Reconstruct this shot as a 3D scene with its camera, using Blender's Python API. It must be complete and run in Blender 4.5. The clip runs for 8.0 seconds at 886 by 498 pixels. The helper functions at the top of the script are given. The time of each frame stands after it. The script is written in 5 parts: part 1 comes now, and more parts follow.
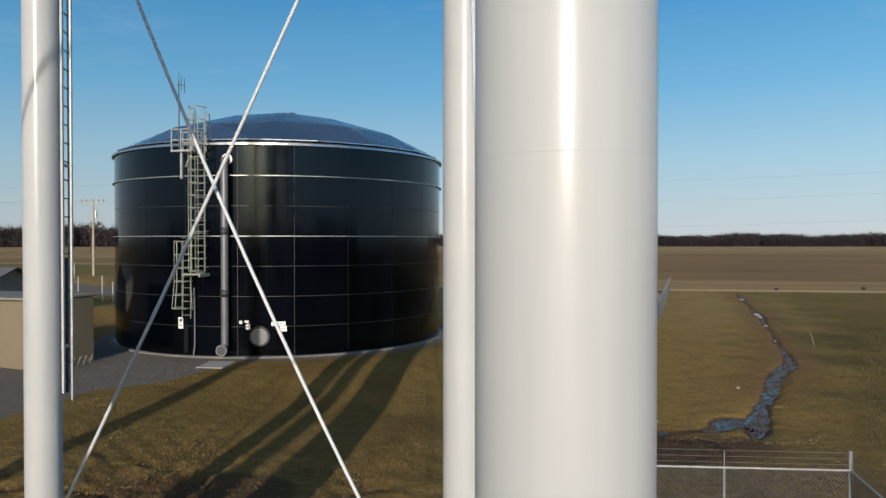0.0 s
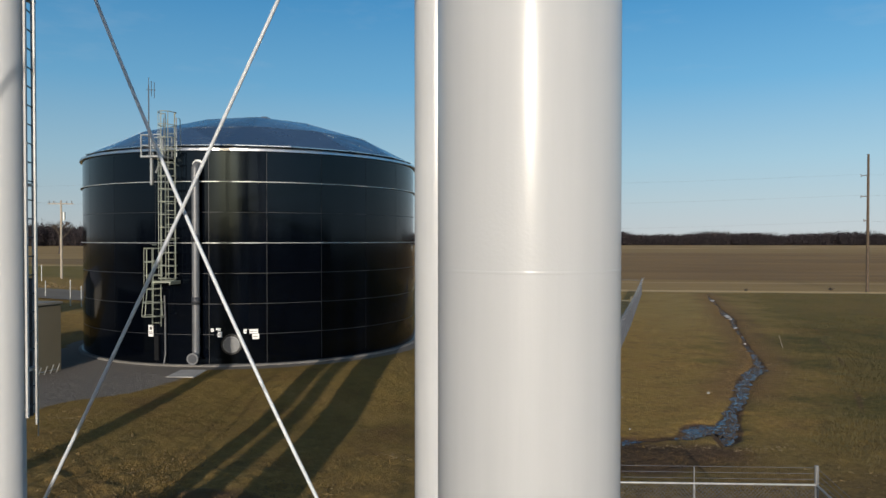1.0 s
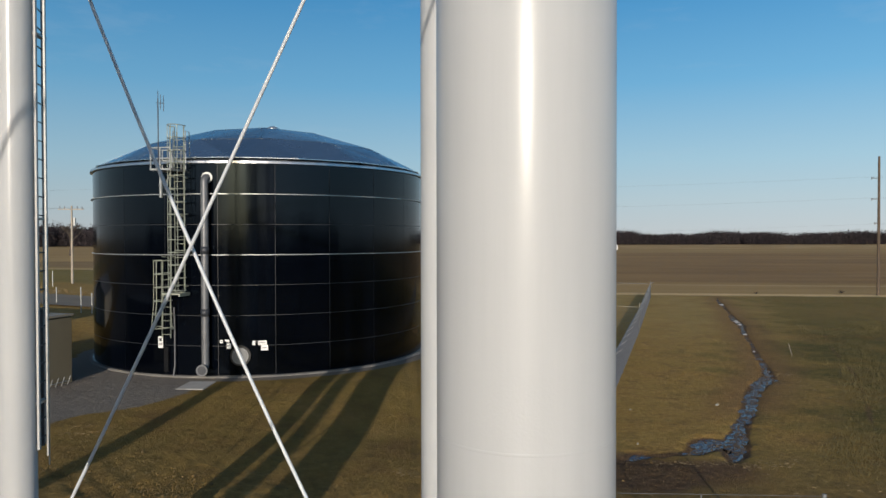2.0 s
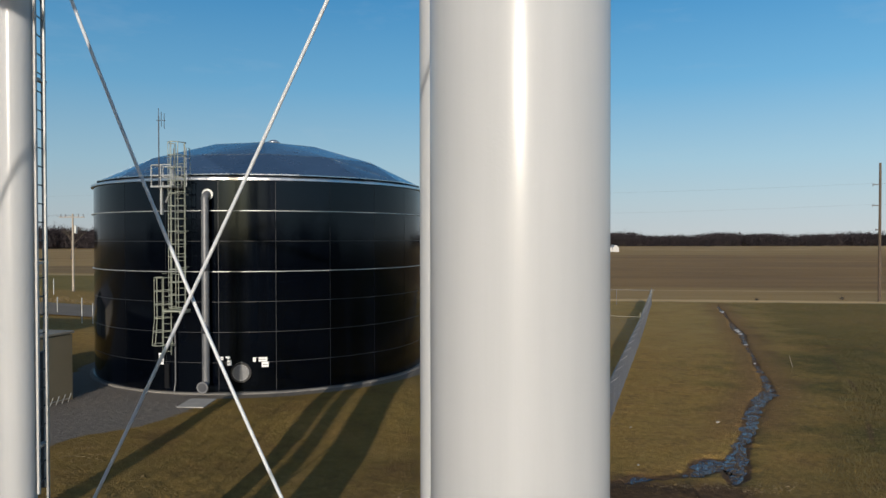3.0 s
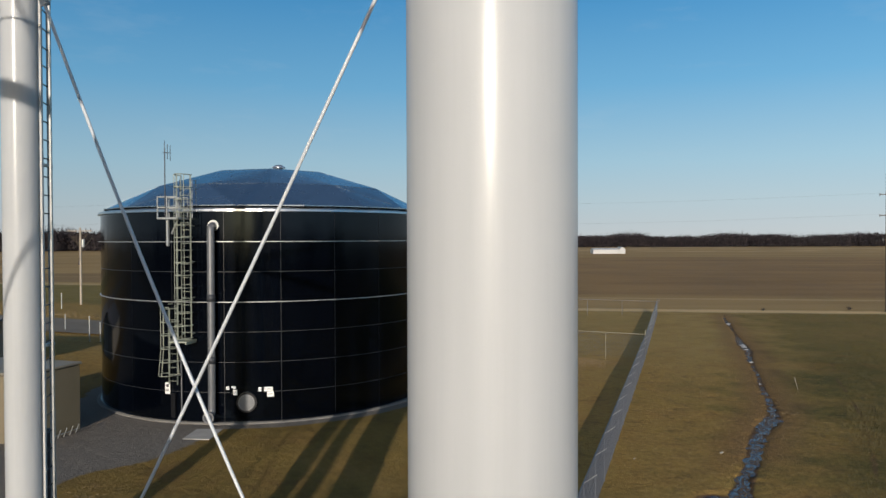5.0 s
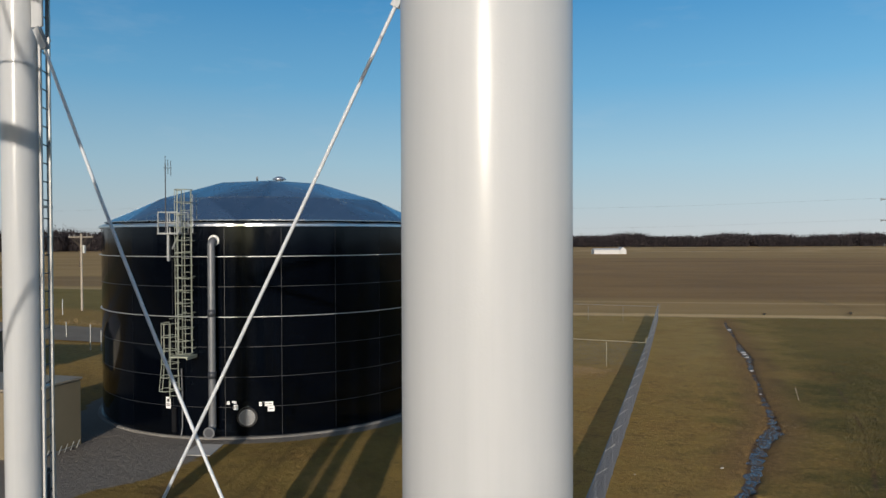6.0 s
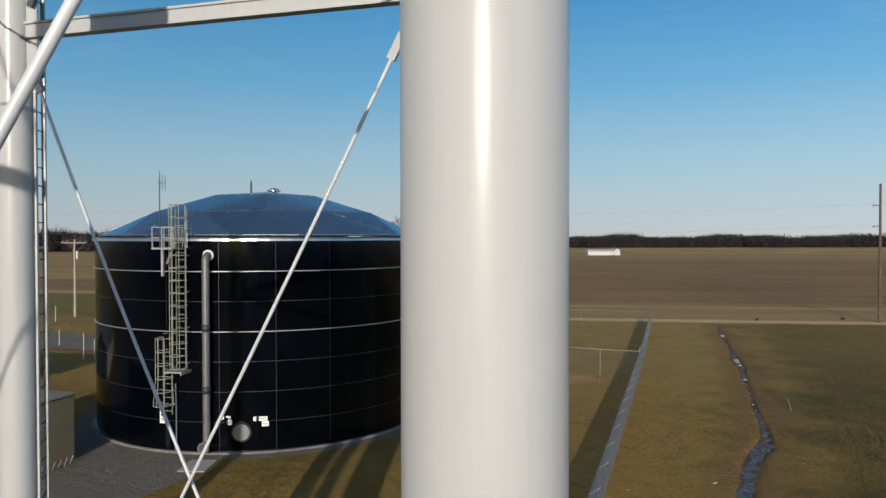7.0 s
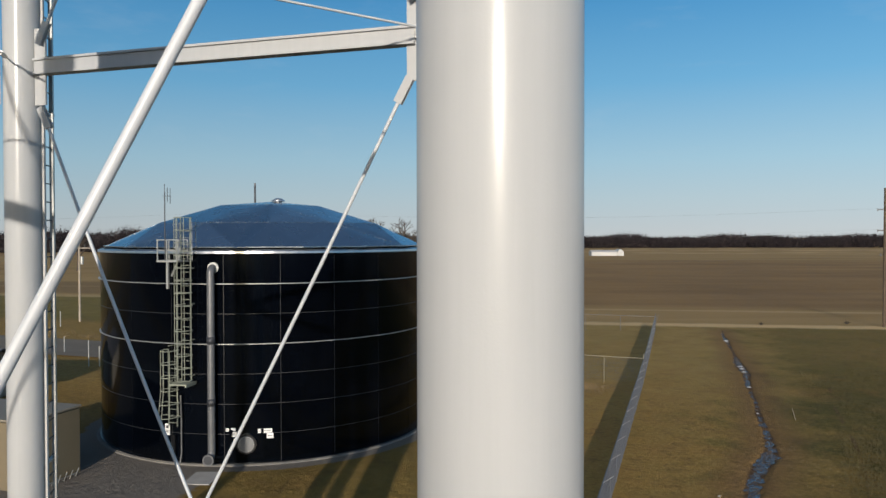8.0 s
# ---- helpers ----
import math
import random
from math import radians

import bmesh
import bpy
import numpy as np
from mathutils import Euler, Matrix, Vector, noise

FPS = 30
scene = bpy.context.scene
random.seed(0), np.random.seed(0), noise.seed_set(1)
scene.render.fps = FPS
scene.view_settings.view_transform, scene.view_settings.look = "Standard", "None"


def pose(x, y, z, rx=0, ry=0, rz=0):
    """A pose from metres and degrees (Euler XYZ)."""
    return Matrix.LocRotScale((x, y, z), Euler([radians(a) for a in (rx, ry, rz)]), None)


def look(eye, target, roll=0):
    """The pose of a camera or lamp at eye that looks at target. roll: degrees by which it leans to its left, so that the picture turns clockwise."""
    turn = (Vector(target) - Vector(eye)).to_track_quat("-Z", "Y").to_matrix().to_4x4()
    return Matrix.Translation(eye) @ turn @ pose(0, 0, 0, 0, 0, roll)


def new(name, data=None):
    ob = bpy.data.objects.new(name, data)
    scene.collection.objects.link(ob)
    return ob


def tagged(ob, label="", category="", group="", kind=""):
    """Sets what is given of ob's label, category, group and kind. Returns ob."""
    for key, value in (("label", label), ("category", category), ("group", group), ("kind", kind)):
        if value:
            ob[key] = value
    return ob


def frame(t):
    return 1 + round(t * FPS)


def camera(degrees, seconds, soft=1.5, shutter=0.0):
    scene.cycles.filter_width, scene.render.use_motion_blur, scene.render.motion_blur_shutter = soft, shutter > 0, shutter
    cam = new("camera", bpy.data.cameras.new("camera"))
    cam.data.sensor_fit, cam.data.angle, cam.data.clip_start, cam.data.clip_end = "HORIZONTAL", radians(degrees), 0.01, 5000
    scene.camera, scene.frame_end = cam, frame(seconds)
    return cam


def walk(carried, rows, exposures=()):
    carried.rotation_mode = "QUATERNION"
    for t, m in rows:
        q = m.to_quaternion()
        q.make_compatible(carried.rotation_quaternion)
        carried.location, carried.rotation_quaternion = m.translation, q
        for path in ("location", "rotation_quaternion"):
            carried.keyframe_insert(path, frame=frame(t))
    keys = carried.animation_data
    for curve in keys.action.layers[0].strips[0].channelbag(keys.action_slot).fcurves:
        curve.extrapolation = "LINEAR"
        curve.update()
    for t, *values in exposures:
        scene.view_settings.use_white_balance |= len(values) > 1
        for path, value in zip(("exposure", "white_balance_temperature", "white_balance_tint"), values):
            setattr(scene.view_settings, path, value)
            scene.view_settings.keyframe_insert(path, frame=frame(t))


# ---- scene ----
cam = camera(62.6, 8.0)

PATH = [
    (0, (-0.009, 0.164, 6.363), (-0.012, 2.164, 6.338), -0.0),
    (0.5, (0.0, 0.169, 6.53), (0.016, 2.169, 6.503), -0.0),
    (1, (0.032, 0.201, 6.731), (0.098, 2.199, 6.702), 0.0),
    (1.5, (0.054, 0.149, 6.972), (0.101, 2.148, 6.94), -0.1),
    (3, (0.089, 0.158, 7.993), (0.129, 2.157, 7.964), -0.1),
    (3.5, (0.12, 0.139, 8.327), (0.157, 2.139, 8.296), -0.1),
    (4, (0.149, 0.084, 8.675), (0.189, 2.083, 8.644), -0.2),
    (4.5, (0.172, 0.027, 9.011), (0.201, 2.026, 8.982), -0.2),
    (6, (0.216, 0.043, 10.067), (0.236, 2.043, 10.035), -0.2),
    (6.5, (0.210, 0.033, 10.401), (0.239, 2.033, 10.370), -0.1),
    (7, (0.200, 0.000, 10.765), (0.236, 1.999, 10.732), -0.1),
    (7.5, (0.186, 0.000, 11.040), (0.225, 1.999, 11.008), -0.0),
    (8, (0.154, -0.024, 11.342), (0.181, 1.975, 11.308), -0.1),
]
walk(cam, [(t, look(eye, target, roll)) for t, eye, target, roll in PATH], exposures=((0.0, 0.08), (0.5, 0.06), (1.0, 0.01), (1.5, 0.0), (8.0, 0.0)))

# ---- world, sun, exposure ----
SUN_AZ, SUN_EL = math.radians(6.2), math.radians(12.5)   # light travels 6.2 degrees right of +y
world = bpy.data.worlds.new("sky")
scene.world = world
world.use_nodes = True
wn = world.node_tree
bg = wn.nodes["Background"]
sky = wn.nodes.new("ShaderNodeTexSky")
sky.sky_type = "NISHITA"
sky.sun_disc = False
sky.sun_elevation = SUN_EL
sky.sun_rotation = math.pi + SUN_AZ
sky.air_density, sky.dust_density, sky.ozone_density = 1.0, 0.7, 2.5
tint = wn.nodes.new("ShaderNodeMix")
tint.data_type, tint.blend_type = "RGBA", "MULTIPLY"
tint.inputs["Factor"].default_value = 1.0
tint.inputs["B"].default_value = (0.42, 0.44, 0.44, 1)
wn.links.new(sky.outputs["Color"], tint.inputs["A"])
# pale haze low over the whole horizon
direction = wn.nodes.new("ShaderNodeTexCoord")
up_part = wn.nodes.new("ShaderNodeSeparateXYZ")
wn.links.new(direction.outputs["Generated"], up_part.inputs[0])
haze = wn.nodes.new("ShaderNodeValToRGB")
HAZE = ((0.0, (0.605, 0.652, 0.67)), (0.05, (0.515, 0.658, 0.725)), (0.10, (0.405, 0.635, 0.775)), (0.20, (0.185, 0.482, 0.765)), (0.32, (0.072, 0.322, 0.65)), (0.50, (0.07, 0.135, 0.25)))
for _ in HAZE[2:]:
    haze.color_ramp.elements.new(0.9)
for stop, (at, c) in zip(haze.color_ramp.elements, HAZE):
    stop.position, stop.color = at, (*c, 1)
wn.links.new(up_part.outputs["Z"], haze.inputs["Fac"])
lift = wn.nodes.new("ShaderNodeMix")
lift.data_type, lift.blend_type = "RGBA", "MULTIPLY"
lift.inputs["Factor"].default_value = 1.0
lift.inputs["B"].default_value = (8.2, 8.2, 8.2, 1)
lift.clamp_result = False
wn.links.new(haze.outputs["Color"], lift.inputs["A"])
veil = wn.nodes.new("ShaderNodeMix")
veil.data_type, veil.blend_type = "RGBA", "LIGHTEN"
veil.inputs["Factor"].default_value = 1.0
wn.links.new(tint.outputs["Result"], veil.inputs["A"])
wn.links.new(lift.outputs["Result"], veil.inputs["B"])
# the sky pales gently from west to east
slope = wn.nodes.new("ShaderNodeMath")
slope.operation = "MULTIPLY_ADD"
slope.inputs[1].default_value, slope.inputs[2].default_value = 0.19, 0.885
wn.links.new(up_part.outputs["X"], slope.inputs[0])
pale = wn.nodes.new("ShaderNodeVectorMath")
pale.operation = "SCALE"
wn.links.new(veil.outputs["Result"], pale.inputs[0])
wn.links.new(slope.outputs[0], pale.inputs["Scale"])
# a few thin wisps of high cloud
stretch = wn.nodes.new("ShaderNodeMapping")
stretch.inputs["Scale"].default_value = (2.2, 2.2, 9.0)
wn.links.new(direction.outputs["Generated"], stretch.inputs["Vector"])
wisp = wn.nodes.new("ShaderNodeTexNoise")
wisp.inputs["Scale"].default_value, wisp.inputs["Detail"].default_value, wisp.inputs["Roughness"].default_value = 2.4, 7.0, 0.62
wn.links.new(stretch.outputs["Vector"], wisp.inputs["Vector"])
thin = wn.nodes.new("ShaderNodeMapRange")
thin.inputs["From Min"].default_value, thin.inputs["From Max"].default_value = 0.56, 0.80
thin.inputs["To Min"].default_value, thin.inputs["To Max"].default_value = 0.0, 0.13
wn.links.new(wisp.outputs["Fac"], thin.inputs["Value"])
cloud = wn.nodes.new("ShaderNodeMix")
cloud.data_type = "RGBA"
cloud.inputs["B"].default_value = (4.6, 5.2, 5.8, 1)
wn.links.new(thin.outputs["Result"], cloud.inputs["Factor"])
wn.links.new(pale.outputs["Vector"], cloud.inputs["A"])
# glow of the low sun in the hazy southern sky
toward = wn.nodes.new("ShaderNodeVectorMath")
toward.operation = "DOT_PRODUCT"
toward.inputs[1].default_value = (-math.sin(SUN_AZ) * math.cos(SUN_EL), -math.cos(SUN_AZ) * math.cos(SUN_EL), math.sin(SUN_EL))
wn.links.new(direction.outputs["Generated"], toward.inputs[0])
facing = wn.nodes.new("ShaderNodeMath")
facing.operation = "MAXIMUM"
facing.inputs[1].default_value = 0.0
wn.links.new(toward.outputs["Value"], facing.inputs[0])
total = cloud.outputs["Result"]
for power, colour in ((5.0, (4.6, 4.4, 4.0, 1)), (150.0, (100.0, 78.0, 45.0, 1))):
    lobe = wn.nodes.new("ShaderNodeMath")
    lobe.operation = "POWER"
    lobe.inputs[1].default_value = power
    wn.links.new(facing.outputs[0], lobe.inputs[0])
    glow = wn.nodes.new("ShaderNodeMix")
    glow.data_type, glow.blend_type = "RGBA", "ADD"
    glow.inputs["B"].default_value = colour
    wn.links.new(lobe.outputs[0], glow.inputs["Factor"])
    wn.links.new(total, glow.inputs["A"])
    total = glow.outputs["Result"]
wn.links.new(total, bg.inputs["Color"])
bg.inputs["Strength"].default_value = 0.115
way_sun = Vector((math.sin(SUN_AZ) * math.cos(SUN_EL), math.cos(SUN_AZ) * math.cos(SUN_EL), -math.sin(SUN_EL)))
sun_data = bpy.data.lights.new("sun", "SUN")
sun_data.energy, sun_data.angle, sun_data.color = 3.95, math.radians(0.53), (1.0, 0.90, 0.785)
sun = new("sun", sun_data)
sun.matrix_world = look(Vector((-20, -150, 60)), Vector((-20, -150, 60)) + way_sun)


# ---- materials ----
def nodes_of(m):
    m.use_nodes = True
    return m.node_tree, m.node_tree.nodes["Principled BSDF"]


def tex_noise(t, scale, detail=4.0, rough=0.55, vec=None):
    n = t.nodes.new("ShaderNodeTexNoise")
    n.inputs["Scale"].default_value, n.inputs["Detail"].default_value, n.inputs["Roughness"].default_value = scale, detail, rough
    if vec is not None:
        t.links.new(vec, n.inputs["Vector"])
    return n.outputs["Fac"]


def ramp(t, fac, stops):
    r = t.nodes.new("ShaderNodeValToRGB")
    while len(r.color_ramp.elements) < len(stops):
        r.color_ramp.elements.new(0.5)
    for e, (p, c) in zip(r.color_ramp.elements, stops):
        e.position, e.color = p, (*c, 1)
    t.links.new(fac, r.inputs["Fac"])
    return r.outputs["Color"]


def math_node(t, op, a, b=None, c=None, clamp=False):
    n = t.nodes.new("ShaderNodeMath")
    n.operation, n.use_clamp = op, clamp
    for i, v in enumerate((a, b, c)):
        if v is None:
            continue
        if isinstance(v, (int, float)):
            n.inputs[i].default_value = v
        else:
            t.links.new(v, n.inputs[i])
    return n.outputs[0]


def mix_col(t, fac, a, b):
    n = t.nodes.new("ShaderNodeMix")
    n.data_type = "RGBA"
    for sock, v in ((n.inputs["Factor"], fac), (n.inputs["A"], a), (n.inputs["B"], b)):
        if isinstance(v, (int, float)):
            sock.default_value = v
        elif isinstance(v, tuple):
            sock.default_value = (*v, 1)
        else:
            t.links.new(v, sock)
    return n.outputs["Result"]


def place(t):
    return t.nodes.new("ShaderNodeNewGeometry").outputs["Position"]


def bump(t, p, height, strength, distance):
    b = t.nodes.new("ShaderNodeBump")
    b.inputs["Strength"].default_value, b.inputs["Distance"].default_value = strength, distance
    t.links.new(height, b.inputs["Height"])
    t.links.new(b.outputs["Normal"], p.inputs["Normal"])


def plain(name, lo, hi, rough, metal=0.0, scale=1.5, fine=40.0, bump_d=0.002, coat=0.0, rough_var=0.1):
    """A surface between two colours, mottled at two scales."""
    m = bpy.data.materials.new(name)
    t, p = nodes_of(m)
    pos = place(t)
    a = tex_noise(t, scale, 5, 0.6, pos)
    b = tex_noise(t, fine, 3, 0.6, pos)
    f = math_node(t, "ADD", math_node(t, "MULTIPLY", a, 0.75), math_node(t, "MULTIPLY", b, 0.25))
    t.links.new(ramp(t, f, [(0.3, lo), (0.7, hi)]), p.inputs["Base Color"])
    p.inputs["Metallic"].default_value = metal
    t.links.new(math_node(t, "ADD", rough - rough_var / 2, math_node(t, "MULTIPLY", a, rough_var)), p.inputs["Roughness"])
    p.inputs["Coat Weight"].default_value = coat
    if bump_d:
        bump(t, p, b, 0.5, bump_d)
    return m




def leg_paint():
    """White enamel on steel, faintly streaked by rain, with a brushed orange-peel skin."""
    m = bpy.data.materials.new("white_paint")
    t, p = nodes_of(m)
    pos = place(t)
    run = t.nodes.new("ShaderNodeMapping")
    run.inputs["Scale"].default_value = (9, 9, 0.35)
    t.links.new(pos, run.inputs["Vector"])
    streaks = tex_noise(t, 1.0, 5, 0.65, run.outputs["Vector"])
    cloudy = tex_noise(t, 0.9, 4, 0.6, pos)
    f = math_node(t, "ADD", math_node(t, "MULTIPLY", streaks, 0.6), math_node(t, "MULTIPLY", cloudy, 0.4))
    t.links.new(ramp(t, f, [(0.30, (0.408, 0.420, 0.428)), (0.55, (0.445, 0.457, 0.465)), (0.75, (0.470, 0.482, 0.490))]), p.inputs["Base Color"])
    t.links.new(math_node(t, "MULTIPLY_ADD", streaks, 0.2, 0.42), p.inputs["Roughness"])
    p.inputs["Coat Weight"].default_value = 0.45
    p.inputs["Coat Roughness"].default_value = 0.23
    p.inputs["Specular IOR Level"].default_value = 0.2
    skin = math_node(t, "ADD", math_node(t, "MULTIPLY", tex_noise(t, 55, 3, 0.6, pos), 0.5), math_node(t, "MULTIPLY", tex_noise(t, 7.0, 3, 0.5, run.outputs["Vector"]), 0.5))
    pitted = math_node(t, "MULTIPLY", math_node(t, "SUBTRACT", tex_noise(t, 1.6, 3, 0.6, pos), 0.5), 6.0, clamp=True)
    skin = math_node(t, "MULTIPLY_ADD", math_node(t, "MULTIPLY", pitted, tex_noise(t, 95, 2, 0.5, pos)), 0.9, skin)
    bump(t, p, skin, 0.5, 0.0014)
    return m


white_paint = leg_paint()
rod_paint = plain("rod_paint", (0.50, 0.525, 0.55), (0.60, 0.625, 0.65), 0.4, 0, 2.0, 60, 0.0008)
galvanized = plain("galvanized", (0.34, 0.35, 0.34), (0.52, 0.53, 0.52), 0.42, 0.55, 6, 60, 0.001)
pale_steel = plain("pale_steel", (0.265, 0.285, 0.228), (0.365, 0.388, 0.318), 0.5, 0.2, 6, 60, 0.001)
grey_pipe = plain("grey_pipe", (0.105, 0.11, 0.118), (0.155, 0.16, 0.168), 0.45, 0.25, 3, 40, 0.001)
cover_steel = plain("cover_steel", (0.15, 0.153, 0.155), (0.20, 0.203, 0.205), 0.6, 0.05, 4, 60, 0.001)
dark_steel = plain("dark_steel", (0.03, 0.033, 0.04), (0.06, 0.065, 0.075), 0.5, 0.3, 4, 60, 0.001)
sealant = plain("sealant", (0.015, 0.017, 0.021), (0.032, 0.035, 0.040), 0.5, 0.0, 5, 60, 0.0)
shell_black = plain("shell_black", (0.003, 0.0035, 0.005), (0.006, 0.0065, 0.008), 0.35, 0, 3, 40, 0)
concrete = plain("concrete", (0.28, 0.27, 0.25), (0.42, 0.40, 0.37), 0.9, 0, 1.5, 25, 0.004)
old_concrete = plain("old_concrete", (0.12, 0.114, 0.104), (0.20, 0.19, 0.174), 0.95, 0, 1.2, 25, 0.004)
sign_white = plain("sign_white", (0.72, 0.72, 0.70), (0.80, 0.80, 0.78), 0.5, 0, 3, 60, 0)
sign_dark = plain("sign_dark", (0.03, 0.03, 0.03), (0.06, 0.06, 0.06), 0.5, 0, 3, 60, 0)
tan_wall = plain("tan_wall", (0.155, 0.128, 0.080), (0.190, 0.156, 0.099), 0.6, 0, 0.8, 30, 0.002)
tan_roof = plain("tan_roof", (0.19, 0.170, 0.135), (0.25, 0.225, 0.18), 0.6, 0, 0.8, 30, 0.002)
cream_wall = plain("cream_wall", (0.27, 0.245, 0.20), (0.33, 0.30, 0.25), 0.7, 0, 0.8, 30, 0.002)
dark_roof = plain("dark_roof", (0.10, 0.10, 0.11), (0.16, 0.16, 0.17), 0.8, 0, 1.5, 20, 0.004)
barn_white = plain("barn_white", (0.42, 0.42, 0.41), (0.49, 0.49, 0.48), 0.6, 0, 0.2, 3, 0)
pole_wood = plain("pole_wood", (0.06, 0.042, 0.028), (0.11, 0.08, 0.055), 0.85, 0, 3, 40, 0.004)
pale_wood = plain("pale_wood", (0.29, 0.25, 0.20), (0.40, 0.35, 0.285), 0.85, 0, 3, 40, 0.004)
mud_mat = plain("mud", (0.025, 0.018, 0.012), (0.07, 0.05, 0.03), 0.8, 0, 2, 20, 0.01)
faded_steel = plain("faded_steel", (0.23, 0.21, 0.15), (0.31, 0.285, 0.21), 0.6, 0.1, 6, 60, 0)
old_zinc = plain("old_zinc", (0.17, 0.175, 0.18), (0.27, 0.275, 0.28), 0.55, 0.3, 6, 60, 0.001)
fence_wire = plain("fence_wire", (0.11, 0.12, 0.145), (0.17, 0.185, 0.21), 0.5, 0.4, 6, 60, 0)
straw_mat = plain("straw", (0.20, 0.138, 0.066), (0.31, 0.222, 0.115), 0.9, 0, 2, 20, 0)
bark = plain("bark", (0.045, 0.035, 0.028), (0.085, 0.068, 0.055), 0.95, 0, 1.0, 8, 0.01)


def twig_material():
    m = bpy.data.materials.new("bare_wood")
    t, p = nodes_of(m)
    isl = t.nodes.new("ShaderNodeNewGeometry").outputs["Random Per Island"]
    t.links.new(ramp(t, isl, [(0.0, (0.014, 0.0125, 0.0155)), (0.6, (0.029, 0.025, 0.029)), (1.0, (0.066, 0.054, 0.053))]), p.inputs["Base Color"])
    p.inputs["Roughness"].default_value = 0.95
    p.inputs["Specular IOR Level"].default_value = 0.1
    return m


bare_wood = twig_material()
wire_dark = plain("wire_dark", (0.08, 0.08, 0.085), (0.14, 0.14, 0.15), 0.6, 0.3, 3, 40, 0)
asphalt = plain("asphalt", (0.135, 0.112, 0.083), (0.205, 0.172, 0.130), 0.9, 0, 0.4, 12, 0.004)


def shell_material():
    """Dark blue-black fused glass, glossy, slightly wavy, faintly different sheet by sheet."""
    m = bpy.data.materials.new("fused_glass")
    t, p = nodes_of(m)
    pos = place(t)
    rnd = t.nodes.new("ShaderNodeObjectInfo").outputs["Random"]
    f = math_node(t, "ADD", math_node(t, "MULTIPLY", rnd, 0.5), math_node(t, "MULTIPLY", tex_noise(t, 0.7, 4, 0.6, pos), 0.5))
    t.links.new(ramp(t, f, [(0.25, (0.0005, 0.0009, 0.0021)), (0.75, (0.0010, 0.0016, 0.0036))]), p.inputs["Base Color"])
    streak = t.nodes.new("ShaderNodeMapping")
    streak.inputs["Scale"].default_value = (3, 3, 0.15)
    t.links.new(pos, streak.inputs["Vector"])
    dirt = tex_noise(t, 1.0, 4, 0.6, streak.outputs["Vector"])
    t.links.new(math_node(t, "ADD", 0.06, math_node(t, "MULTIPLY", dirt, 0.10)), p.inputs["Roughness"])
    p.inputs["IOR"].default_value = 1.38
    p.inputs["Specular Tint"].default_value = (0.66, 0.85, 1.0, 1)
    bump(t, p, tex_noise(t, 0.9, 2, 0.4, pos), 0.2, 0.012)
    return m


def dome_material():
    m = bpy.data.materials.new("mill_aluminium")
    t, p = nodes_of(m)
    pos = place(t)
    rnd = t.nodes.new("ShaderNodeObjectInfo").outputs["Random"]
    f = math_node(t, "ADD", math_node(t, "MULTIPLY", rnd, 0.6), math_node(t, "MULTIPLY", tex_noise(t, 0.8, 4, 0.6, pos), 0.4))
    t.links.new(ramp(t, f, [(0.1, (0.38, 0.43, 0.475)), (0.9, (0.64, 0.68, 0.72))]), p.inputs["Base Color"])
    p.inputs["Metallic"].default_value = 1.0
    t.links.new(math_node(t, "ADD", 0.20, math_node(t, "MULTIPLY", tex_noise(t, 1.5, 4, 0.6, pos), 0.12)), p.inputs["Roughness"])
    bump(t, p, tex_noise(t, 0.6, 2, 0.4, pos), 0.3, 0.012)
    return m


fused_glass = shell_material()
aluminium = dome_material()
eave_metal = plain("eave_metal", (0.42, 0.43, 0.44), (0.54, 0.55, 0.56), 0.29, 0.9, 2, 40, 0.0006)
bright_trim = plain("bright_trim", (0.60, 0.61, 0.62), (0.74, 0.75, 0.76), 0.24, 0.9, 2, 40, 0.0006)


